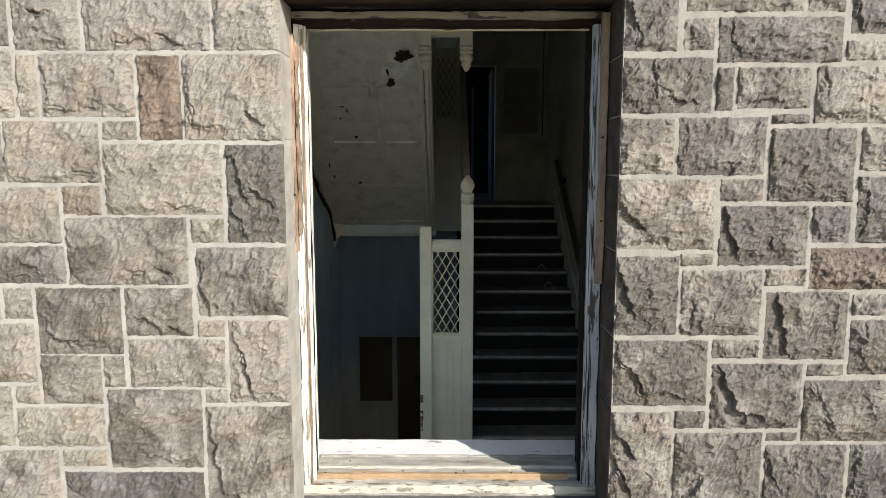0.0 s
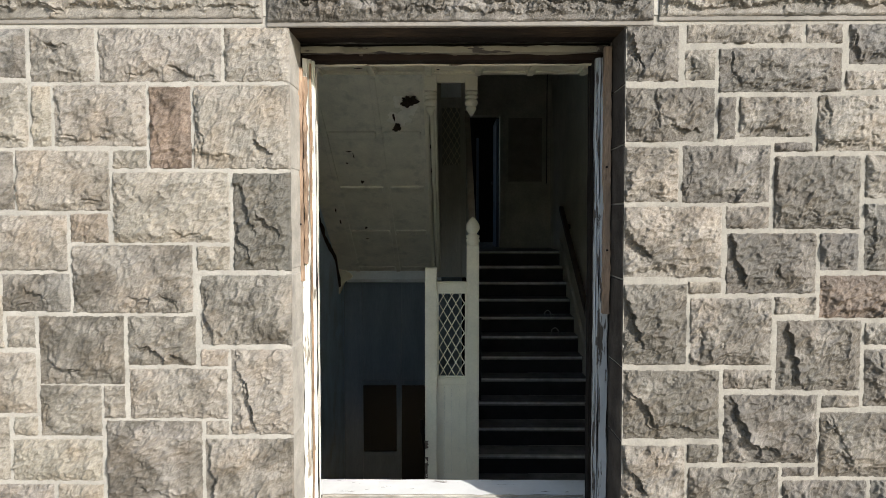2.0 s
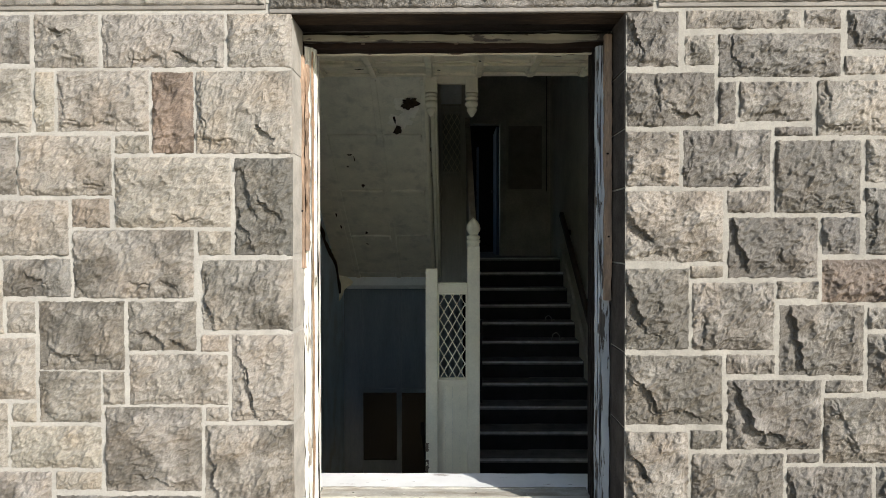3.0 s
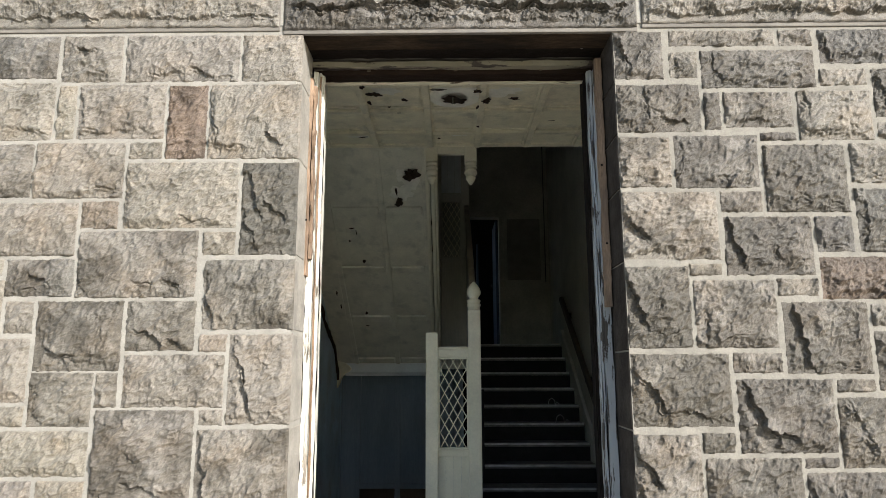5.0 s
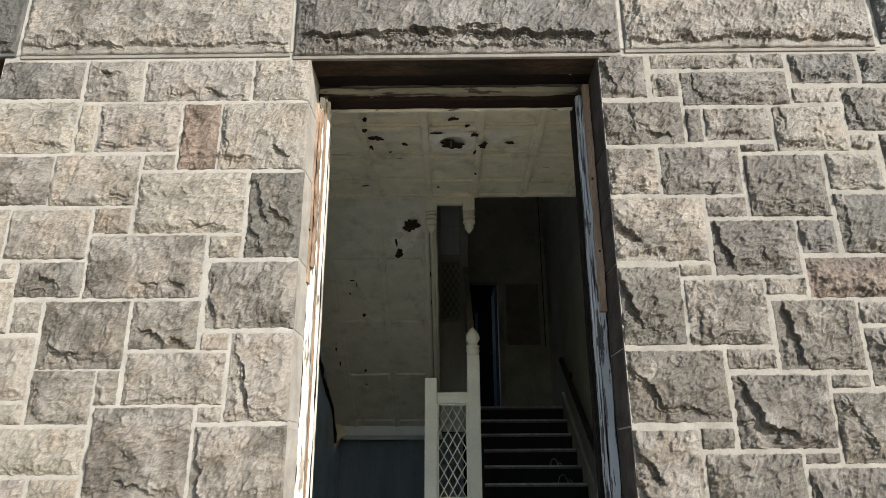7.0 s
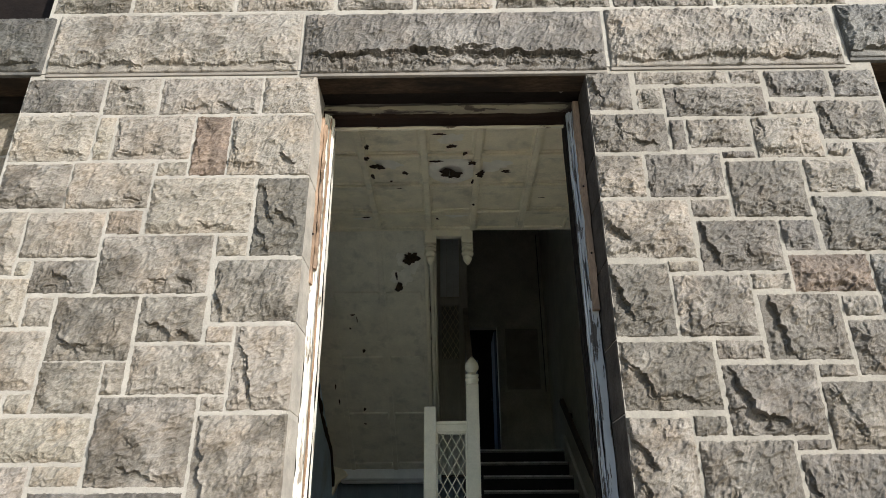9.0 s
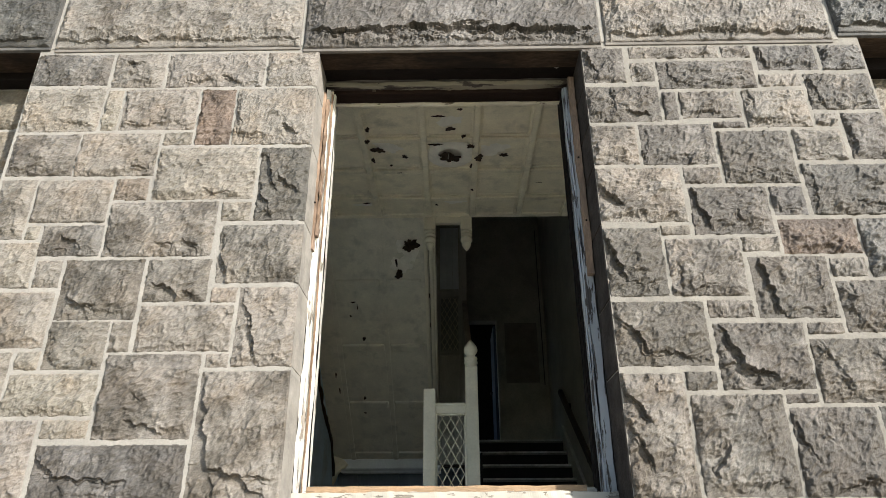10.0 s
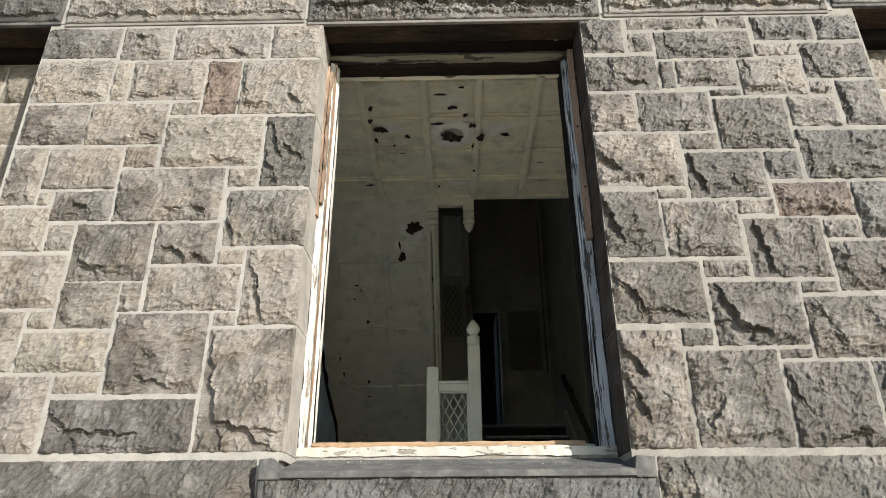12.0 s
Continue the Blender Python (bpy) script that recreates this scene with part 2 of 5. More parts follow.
RAIL_WOOD = plain_material("brown_rail", (0.12, 0.09, 0.065), 0.5, 0.2, 8, 0.2)
RAIL_PALE = plain_material("faded_rail", (0.34, 0.29, 0.23), 0.5, 0.2, 8, 0.2)
BLACK = plain_material("black_cable", (0.012, 0.012, 0.012), 0.6, 0.1, 8, 0.1)
GROUND = ground_material()
PLASTER = plain_material("plaster", (0.5, 0.47, 0.41), 0.85, 0.1, 4, 0.3)
for dull in (DARK_WOOD_SHADE, HEAD_WOOD, DARK_REVEAL, DARK_SOFFIT, PEELED, RISER):   # these dark surfaces hardly shine
    dull.node_tree.nodes["Principled BSDF"].inputs["Specular IOR Level"].default_value = 0.12


# ---- builders ----
def part(name, bm, mat, parent=None, label="", smooth=False):
    me = bpy.data.meshes.new(name)
    bmesh.ops.recalc_face_normals(bm, faces=bm.faces)
    bm.to_mesh(me)
    bm.free()
    for one in mat if isinstance(mat, (list, tuple)) else [mat]:
        me.materials.append(one)
    if smooth:
        me.polygons.foreach_set("use_smooth", [True] * len(me.polygons))
    ob = new(name, me)
    if parent:
        ob.parent = parent
    return tagged(ob, label)


def add_box(bm, x0, x1, y0, y1, z0, z1, bevel=0.0, index=0):
    m = Matrix.Translation(((x0 + x1) / 2, (y0 + y1) / 2, (z0 + z1) / 2)) @ Matrix.Diagonal((abs(x1 - x0), abs(y1 - y0), abs(z1 - z0), 1))
    made = bmesh.ops.create_cube(bm, size=1, matrix=m)
    faces = {f for v in made["verts"] for f in v.link_faces}
    for f in faces:
        f.material_index = index
    if bevel:
        edges = list({e for v in made["verts"] for e in v.link_edges})
        out = bmesh.ops.bevel(bm, geom=edges, offset=bevel, segments=2, affect="EDGES", profile=0.6)
        for f in out["faces"]:
            f.material_index = index


def box(x0, x1, y0, y1, z0, z1, bevel=0.0):
    bm = bmesh.new()
    add_box(bm, x0, x1, y0, y1, z0, z1, bevel)
    return bm


def prism(outline, axis, a, b, bevel=0.0):
    """An outline of (u, v) pushed from a to b along x, y or z."""
    bm = bmesh.new()
    place = {"x": lambda u, v, w: (w, u, v), "y": lambda u, v, w: (u, w, v), "z": lambda u, v, w: (u, v, w)}[axis]
    low = [bm.verts.new(place(u, v, a)) for u, v in outline]
    high = [bm.verts.new(place(u, v, b)) for u, v in outline]
    bm.faces.new(low)
    bm.faces.new(high[::-1])
    for i in range(len(outline)):
        j = (i + 1) % len(outline)
        bm.faces.new((low[i], low[j], high[j], high[i]))
    if bevel:
        bmesh.ops.bevel(bm, geom=list(bm.edges), offset=bevel, segments=2, affect="EDGES", profile=0.6)
    return bm


def turned(profile, x, y, steps=20):
    """A lathe-turned shape round an upright axis; profile of (radius, z)."""
    bm = bmesh.new()
    rings = []
    for r, z in profile:
        rings.append([bm.verts.new((x + r * math.cos(2 * math.pi * k / steps), y + r * math.sin(2 * math.pi * k / steps), z)) for k in range(steps)])
    for a, b in zip(rings, rings[1:]):
        for k in range(steps):
            bm.faces.new((a[k], a[(k + 1) % steps], b[(k + 1) % steps], b[k]))
    bm.faces.new(rings[0])
    bm.faces.new(rings[-1])
    return bm


def thing(name, label, category, group="", kind="", at=(0, 0, 0)):
    ob = tagged(new(name), label, category, group, kind)
    return ob


def worn_strip(x0, x1, y0, y1, z0, z1, seed, wobble=0.004, along="z", n=40):
    """A timber strip whose edges waver as split, weathered wood does."""
    bm = bmesh.new()
    rings = []
    for k in range(n + 1):
        f = k / n
        j = [wobble * (1.6 * noise.noise((f * 9, seed * 1.7 + q * 5.1, 0)) + 0.8 * noise.noise((f * 37, seed * 1.7 + q * 5.1, 4))) for q in range(8)]
        if along == "z":
            z = z0 + (z1 - z0) * f
            c = [(x0 + j[0], y0 + j[1], z), (x1 + j[2], y0 + j[3], z), (x1 + j[4], y1 + j[5], z), (x0 + j[6], y1 + j[7], z)]
        else:
            x = x0 + (x1 - x0) * f
            c = [(x, y0 + j[0], z0 + j[1]), (x, y1 + j[2], z0 + j[3]), (x, y1 + j[4], z1 + j[5]), (x, y0 + j[6], z1 + j[7])]
        rings.append([bm.verts.new(p) for p in c])
    for a, b in zip(rings, rings[1:]):
        for k in range(4):
            bm.faces.new((a[k], a[(k + 1) % 4], b[(k + 1) % 4], b[k]))
    bm.faces.new(rings[0])
    bm.faces.new(rings[-1])
    return bm


# ---- the large structure ----
WALL = 2.82                      # outer face of the mortar
OPEN_L, OPEN_R = -0.715, 0.745   # window opening in the stonework
PIER_L, PIER_R = -2.245, 2.27
INNER = 3.50                     # inner face of the outside wall
LEFT, RIGHT = -1.45, 1.50        # stair hall walls
FLOOR_Z, LANDING_Z, CEIL_Z = 0.31, 2.47, 4.14
EDGE_Y, SLOPE = 5.60, 0.66       # where the flat ceiling turns into the sloping one

bm = bmesh.new()
# ground out of view, coloured to set how much light bounces inside
xs, ys = (-400, -1.70, 1.75, 400), (-400, 3.3, 12.7, 400)   # the stair hall's basement is cut out
corner = [[bm.verts.new((x, y, 0)) for x in xs] for y in ys]
for j in range(3):
    for i in range(3):
        if (i, j) != (1, 1):
            bm.faces.new((corner[j][i], corner[j][i + 1], corner[j + 1][i + 1], corner[j + 1][i]))
ground = tagged(part("ground", bm, GROUND), "unseen ground, pale gravel along the building to bounce light, dark grass beyond to cut it", "ground", kind="structure")

bm = bmesh.new()
LEAF = 3.20                      # the outer leaf ends here, the inner one opens wider
add_box(bm, PIER_L, OPEN_L, WALL, LEAF, 0, 3.80)
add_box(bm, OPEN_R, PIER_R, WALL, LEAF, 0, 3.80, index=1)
add_box(bm, OPEN_L, OPEN_R, WALL, LEAF, 0, 1.28)
add_box(bm, PIER_L, PIER_R, WALL, LEAF, 3.80, 7.5)
add_box(bm, PIER_L, -0.84, LEAF, INNER, 0, 7.5)
add_box(bm, 0.87, PIER_R, LEAF, INNER, 0, 7.5)
add_box(bm, -0.84, 0.87, LEAF, INNER, 0, 1.405)
add_box(bm, -0.84, 0.87, LEAF, INNER, 4.02, 7.5)
add_box(bm, -9, PIER_L, 3.08, INNER, 0, 3.80)
add_box(bm, PIER_R, 9, 3.08, INNER, 0, 3.80)
add_box(bm, -9, PIER_L, 3.16, INNER, 3.80, 7.5)
add_box(bm, PIER_R, 9, 3.16, INNER, 3.80, 7.5)
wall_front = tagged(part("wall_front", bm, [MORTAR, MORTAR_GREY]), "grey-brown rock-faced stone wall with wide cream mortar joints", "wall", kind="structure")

# ---- stair hall ----
def wall(name, bm, mat, label):
    return tagged(part(name, bm, mat), label, "wall", kind="structure")


bm = bmesh.new()
add_box(bm, LEFT - 0.25, LEFT, INNER, 10.4, -2.6, 7.5)
add_box(bm, LEFT - 0.25, LEFT, 10.4, 11.6, -2.6, 3.2)
add_box(bm, LEFT - 0.25, LEFT, 10.4, 11.6, 5.0, 7.5)
add_box(bm, LEFT - 0.25, LEFT, 11.6, 12.5, -2.6, 7.5)
wall("wall_left", bm, SKYLIT_WALL, "dim plaster wall beside the stairs, blue skylight put into its colour")
wall("wall_right", box(RIGHT, RIGHT + 0.25, INNER, 12.5, -2.6, 7.5), WALL_PAINT, "dim grey-cream painted plaster wall beside the stairs")
bm = bmesh.new()
FAR = 9.80
DOOR_L, DOOR_R, DOOR_T = 0.22, 0.74, 4.44
add_box(bm, LEFT, DOOR_L, FAR, FAR + 0.15, LANDING_Z, 7.5)
add_box(bm, DOOR_R, RIGHT, FAR, FAR + 0.15, LANDING_Z, 7.5)
add_box(bm, DOOR_L, DOOR_R, FAR, FAR + 0.15, DOOR_T, 7.5)
wall("wall_far", bm, LANDING_PAINT, "dim plaster wall at the back of the upper landing")
# near-black colour stands for the back room being unlit
wall("wall_back", box(LEFT - 0.25, RIGHT + 0.25, 12.5, 12.7, -2.6, 7.5), DARK_WOOD_SHADE, "wall of the room behind the landing, near-black in place of shade")
tagged(part("floor", box(LEFT, RIGHT, INNER, 5.80, FLOOR_Z - 0.2, FLOOR_Z), FLOOR_BOARDS), "unseen boarded floor of the half landing, pale to bounce light up", "floor", kind="structure")
tagged(part("floor_landing", box(LEFT, RIGHT, 8.715, 12.5, 2.15, LANDING_Z), TREAD), "dark worn floor of the upper landing", "floor", kind="structure")
tagged(part("floor_basement", box(LEFT, RIGHT, 5.8, 12.5, -2.8, -2.6), TREAD), "dark floor at the foot of the stairs", "floor", kind="structure")
tagged(part("ceiling_top", box(LEFT - 0.25, RIGHT + 0.25, INNER, 12.7, 7.3, 7.5), PLASTER), "plain ceiling high over the stairs", "ceiling", kind="structure")

# panelled ceiling under the half landing above
RIB_X, RIB_Y = (-1.10, -0.655, -0.18, 0.23, 0.67, 1.11), (3.85, 4.29, 4.76, 5.24)


def blotch(bm, x, y, rx, ry, seed, place, index=1, n=34):
    """A ragged patch, as paint that has come away."""
    rnd = random.Random(seed)
    phase = [rnd.uniform(0, 6.28) for _ in range(3)]
    ring = []
    for k in range(n):
        a = 2 * math.pi * k / n
        q = 0.84 + 0.17 * math.sin(2 * a + phase[0]) + 0.10 * math.sin(3 * a + phase[1]) + 0.10 * math.sin(7 * a + phase[2]) + rnd.uniform(-0.13, 0.13)
        ring.append(bm.verts.new(place(x + rx * q * math.cos(a), y + ry * q * math.sin(a))))
    f = bm.faces.new(ring)
    f.material_index = index


bm = bmesh.new()
add_box(bm, LEFT, RIGHT, INNER, EDGE_Y, CEIL_Z, CEIL_Z + 0.22)
for x in RIB_X:
    add_box(bm, x - 0.046, x + 0.046, INNER, EDGE_Y - 0.02, CEIL_Z - 0.014, CEIL_Z, 0.006)
    add_box(bm, x - 0.026, x + 0.026, INNER, EDGE_Y - 0.02, CEIL_Z - 0.042, CEIL_Z - 0.014, 0.009)
for y in RIB_Y:
    for xa, xb in zip((LEFT, *RIB_X), (*RIB_X, RIGHT)):
        add_box(bm, xa + 0.047, xb - 0.047, y - 0.044, y + 0.044, CEIL_Z - 0.012, CEIL_Z, 0.006)
        add_box(bm, xa + 0.027, xb - 0.027, y - 0.024, y + 0.024, CEIL_Z - 0.038, CEIL_Z - 0.012, 0.009)
add_box(bm, LEFT, RIGHT, EDGE_Y - 0.03, EDGE_Y + 0.03, CEIL_Z - 0.02, CEIL_Z + 0.10, 0.008)
under = lambda x, y: (x, y, CEIL_Z - 0.044)
for x, y, rx, ry, s in ((-0.55, 4.40, 0.06, 0.05, 1), (-0.34, 4.50, 0.028, 0.03, 2), (-0.09, 4.33, 0.055, 0.02, 3), (0.19, 4.36, 0.03, 0.04, 4), (0.26, 4.53, 0.04, 0.055, 5),
                        (0.46, 4.49, 0.05, 0.025, 6), (0.03, 4.12, 0.04, 0.035, 7), (-0.06, 3.96, 0.05, 0.018, 8), (0.13, 4.22, 0.02, 0.03, 9), (-0.62, 4.28, 0.025, 0.03, 10),
                        (-0.74, 5.28, 0.04, 0.018, 11), (-0.60, 4.12, 0.02, 0.04, 12), (0.10, 3.88, 0.02, 0.02, 13), (-0.60, 4.55, 0.015, 0.05, 14), (-0.1, 5.32, 0.015, 0.02, 15),
                        (-0.46, 4.63, 0.012, 0.02, 16), (0.20, 4.65, 0.012, 0.04, 17), (0.80, 4.93, 0.03, 0.008, 18), (-0.40, 4.75, 0.03, 0.006, 19), (0.22, 5.05, 0.015, 0.02, 20)):
    blotch(bm, x, y, rx, ry, s, under)
for x, y, rx, ry, s in ((0.36, 4.47, 0.16, 0.10, 61), (-0.48, 4.42, 0.13, 0.09, 62), (0.10, 5.33, 0.13, 0.05, 63), (-0.75, 5.38, 0.16, 0.03, 64), (0.02, 4.08, 0.10, 0.08, 65)):   # pale undercoat bared
    blotch(bm, x, y, rx, ry, s, lambda x, y: (x, y, CEIL_Z - 0.003), 2)
tagged(part("ceiling", bm, [CEILING, PEELED, UNDERCOAT]), "cream pressed panel ceiling with peeling paint and holes", "ceiling", kind="structure")

rose = thing("ceiling_rose", "broken cream plaster ceiling rose with a ragged hole", "ceiling rose")
bm = turned([(0.20, CEIL_Z - 0.001), (0.195, CEIL_Z - 0.016), (0.175, CEIL_Z - 0.024), (0.155, CEIL_Z - 0.018), (0.14, CEIL_Z - 0.03), (0.115, CEIL_Z - 0.032), (0.085, CEIL_Z - 0.022), (0.08, CEIL_Z - 0.002)], 0.03, 4.52, 36)
part("ring", bm, UNDERCOAT, rose, smooth=True)
bm = bmesh.new()
blotch(bm, 0.02, 4.53, 0.10, 0.085, 31, lambda x, y: (x, y, CEIL_Z - 0.036), 0, 26)
part("hole", bm, PEELED, rose, "ragged dark hole")
part("lath", worn_strip(0.01, 0.018, 4.47, 4.478, CEIL_Z - 0.085, CEIL_Z - 0.03, 1, 0.003, n=4), GREY_WOOD, rose, "broken hanging lath")

# sloping ceiling under the flight above, over the way down
END_Y = 8.55


def slope_z(y):
    return CEIL_Z - SLOPE * (y - EDGE_Y)


def slope_box(bm, x0, x1, y0, y1, down, up, bevel=0.0):
    vs = [bm.verts.new((x, y, slope_z(y) + d)) for x in (x0, x1) for y in (y0, y1) for d in (-down, up)]
    fs = [bm.faces.new([vs[i] for i in q]) for q in ((0, 1, 3, 2), (4, 6, 7, 5), (0, 4, 5, 1), (2, 3, 7, 6), (0, 2, 6, 4), (1, 5, 7, 3))]
    if bevel:
        bmesh.ops.bevel(bm, geom=list({e for f in fs for e in f.edges}), offset=bevel, segments=2, affect="EDGES", profile=0.6)


bm = bmesh.new()
slope_box(bm, LEFT, -0.20, EDGE_Y, END_Y, 0.0, 0.2)
for x in (-1.20, -0.675, -0.245):
    slope_box(bm, x - 0.026, x + 0.026, EDGE_Y + 0.05, END_Y, 0.012, 0.0, 0.008)
for y in (6.26, 6.98, 7.70, 8.42):
    for xa, xb in ((-1.17, -0.71), (-0.64, -0.28)):
        slope_box(bm, xa, xb, y - 0.042, y + 0.042, 0.026, 0.0, 0.018)
sloped = lambda x, y: (x, y, slope_z(y) - 0.022)
for x, y, rx, ry, s in ((-0.37, 5.87, 0.08, 0.075, 41), (-0.50, 6.16, 0.05, 0.05, 42), (-0.52, 6.04, 0.012, 0.05, 43), (-0.22, 5.72, 0.014, 0.02, 44), (-1.00, 6.45, 0.026, 0.012, 45), (-1.04, 6.60, 0.014, 0.012, 46), (-0.96, 6.50, 0.007, 0.035, 54),
                        (-0.92, 6.86, 0.018, 0.03, 47), (-0.98, 7.60, 0.02, 0.025, 48), (-0.99, 7.80, 0.02, 0.012, 49), (-1.28, 7.3, 0.010, 0.04, 50), (-1.26, 7.5, 0.008, 0.05, 51), (-0.19, 6.4, 0.012, 0.04, 52), (-0.19, 6.7, 0.010, 0.05, 53)):
    blotch(bm, x, y, rx, ry, s, sloped)
for x, y, rx, ry, s in ((-0.47, 6.08, 0.11, 0.12, 71), (-0.40, 5.92, 0.12, 0.12, 72)):
    blotch(bm, x, y, rx, ry, s, lambda x, y: (x, y, slope_z(y) - 0.003), 2)
tagged(part("ceiling_sloped", bm, [SOFFIT_PAINT, PEELED, UNDERCOAT]), "cream panelled soffit under the upper flight, paint flaking", "ceiling", kind="structure")

cornice = thing("cornice", "grey-cream moulded timber cornice with a curled bracket end", "cornice", kind="structure")
# moulding paler than the soffit, as window light painted on its front
part("moulding", prism([(8.495, 2.225), (8.515, 2.245), (8.75, 2.245), (8.75, 2.07), (8.56, 2.07), (8.545, 2.095), (8.51, 2.10), (8.495, 2.12)], "x", -1.36, -0.12, 0.004), DAYLIT_PAINT, cornice)
part("bracket", prism([(-1.45, 2.26), (-1.36, 2.235), (-1.30, 2.20), (-1.27, 2.16), (-1.30, 2.12), (-1.36, 2.10), (-1.40, 2.06), (-1.42, 1.98), (-1.45, 1.92)], "y", 8.44, 8.56, 0.006), CEILING, cornice)

# outer string of the upper flight along the well
bm = bmesh.new()
slope_box(bm, -0.190, -0.125, EDGE_Y, END_Y, 0.035, 0.25, 0.006)
slope_box(bm, -0.240, -0.206, EDGE_Y, END_Y, 0.030, 0.02, 0.010)
slope_box(bm, -0.186, -0.150, EDGE_Y, END_Y, 0.075, 0.02, 0.015)
slope_box(bm, -0.143, -0.128, EDGE_Y, END_Y, 0.055, 0.02, 0.006)
tagged(part("stair_string", bm, CREAM), "cream painted moulded string along the upper flight", "stair string", kind="structure")

# plaster come loose along the wall under the soffit
bm = bmesh.new()
rows = []
for k in range(31):
    f = k / 30
    y = 6.6 + 1.85 * f
    z = slope_z(y) - 0.16 - 0.16 * math.sin(f * 5.2) * f - 0.35 * max(0, f - 0.85) / 0.15 * 0.6 + 0.02 * noise.noise((f * 23, 1, 2))
    out = 0.028 + 0.018 * noise.noise((f * 14, 7, 1))
    rows.append([bm.verts.new(p) for p in ((LEFT + 0.002, y, z + 0.02), (LEFT + out, y, z + 0.014), (LEFT + out, y, z - 0.014 - 0.01 * f), (LEFT + 0.002, y, z - 0.028))])
for a, b in zip(rows, rows[1:]):
    for k in range(3):
        bm.faces.new((a[k], a[k + 1], b[k + 1], b[k]))
tagged(part("plaster_crack", bm, PEELED), "dark ragged lip of loose plaster along the stair wall", "crack", kind="structure")

# partition under the landing
partition = wall("wall_partition", box(LEFT, 0.16, 8.85, 8.92, -2.6, 2.15), PARTITION, "dark panelled partition with a glazed door below the landing")
for x0, x1, z0, z1 in ((-1.23, -1.19, -2.6, 2.07), (-0.735, -0.665, -2.6, 2.07), (-0.20, -0.14, -2.6, 2.07), (-1.19, -0.735, 0.64, 0.70), (-0.665, -0.20, 0.64, 0.70), (-1.19, -0.735, -0.34, -0.28)):
    part("rail", box(x0, x1, 8.815, 8.85, z0, z1, 0.005), PARTITION, partition)
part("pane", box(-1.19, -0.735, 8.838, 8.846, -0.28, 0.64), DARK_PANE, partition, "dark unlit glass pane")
# flat dark sheet on the partition stands for the unlit doorway
part("doorway", box(-0.665, -0.20, 8.835, 8.846, -2.6, 0.64), DARK_PANE, partition, "near-black sheet painting the shade of an open doorway")


# ---- the flight up ----
RISE, GO, TOP_Y = 0.180, 0.259, 8.67
stairs = thing("staircase", "dark worn timber flight with metal-edged treads", "stairs")
for k in range(12):
    y, z = TOP_Y - GO * k, LANDING_Z - RISE * k
    tread = stairs
    if k:
        tread = part("tread", box(0.24, RIGHT - 0.02, y, y + GO + 0.02, z - 0.035, z, 0.004), TREAD, stairs)
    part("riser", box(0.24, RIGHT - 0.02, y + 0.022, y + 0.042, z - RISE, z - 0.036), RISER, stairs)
    part("nosing", box(0.25, RIGHT - 0.06, y - 0.012, y + 0.022, z - 0.016, z + 0.003, 0.003), NOSING, tread, "dull metal nosing")
for x0, x1 in ((RIGHT - 0.05, RIGHT - 0.015), (0.225, 0.262)):
    y0, y1 = TOP_Y - GO * 11.2, TOP_Y + 0.05
    z0, z1 = LANDING_Z - RISE * 11.2, LANDING_Z + 0.035
    part("string", prism([(y0, z0 - 0.2), (y0, z0 + 0.15), (y1, z1 + 0.15), (y1, z1 - 0.3)], "x", x0, x1, 0.004), RISER if x0 < 1 else WALL_PAINT, stairs)
part("end_strip", box(0.262, 0.288, 6.02, 6.045, 1.21, 1.98, 0.004), RISER, stairs, "dark upright strip beside the newel")

rail = thing("wall_handrail", "dark handrail on the wall beside the flight", "handrail")
RAIL_LOW = (5.5, 3.04 - 0.695 * (8.45 - 5.5))
part("rail", prism([(RAIL_LOW[0], RAIL_LOW[1]), (RAIL_LOW[0], RAIL_LOW[1] + 0.07), (8.45, 3.07), (8.50, 3.05), (8.50, 3.01), (8.45, 3.00)], "x", 1.405, 1.455, 0.01), RAIL_WOOD, rail)
for y in (6.1, 7.1, 8.2):
    z = 3.0 - 0.695 * (8.45 - y)
    part("bracket", box(1.42, RIGHT, y - 0.012, y + 0.012, z - 0.05, z + 0.01, 0.004), BLACK, rail)

# ---- lattice screens of the stair well ----
def lattice(parent, x0, x1, z0, z1, y, mat, step_x=0.0735, step_z=0.13, half=0.0036):
    """Crossing diagonal laths in a frame, each cut to the frame."""
    slope = step_z / step_x
    for sign in (1, -1):
        span = (z1 - z0) + slope * (x1 - x0)
        for k in range(1, int(span / step_z) + 1):
            c = z0 + k * step_z - (slope * (x1 - x0) if sign > 0 else 0)
            ends = []
            at = lambda x: c + slope * (x - x0) if sign > 0 else c - slope * (x - x0)
            xs = sorted((x0, x1, x0 + sign * (z0 - c) / slope, x0 + sign * (z1 - c) / slope))
            xs = [x for x in xs if x0 - 1e-6 <= x <= x1 + 1e-6 and z0 - 1e-6 <= at(x) <= z1 + 1e-6]
            if len(xs) < 2 or xs[-1] - xs[0] < 0.012:
                continue
            a, b = Vector((xs[0], 0, at(xs[0]))), Vector((xs[-1], 0, at(xs[-1])))
            n = Vector((-(b - a).z, 0, (b - a).x)).normalized() * half
            dy = y + 0.004 * sign
            part("lath", prism([((a + n).x, (a + n).z), ((b + n).x, (b + n).z), ((b - n).x, (b - n).z), ((a - n).x, (a - n).z)], "y", dy - 0.004, dy + 0.004), mat, parent)


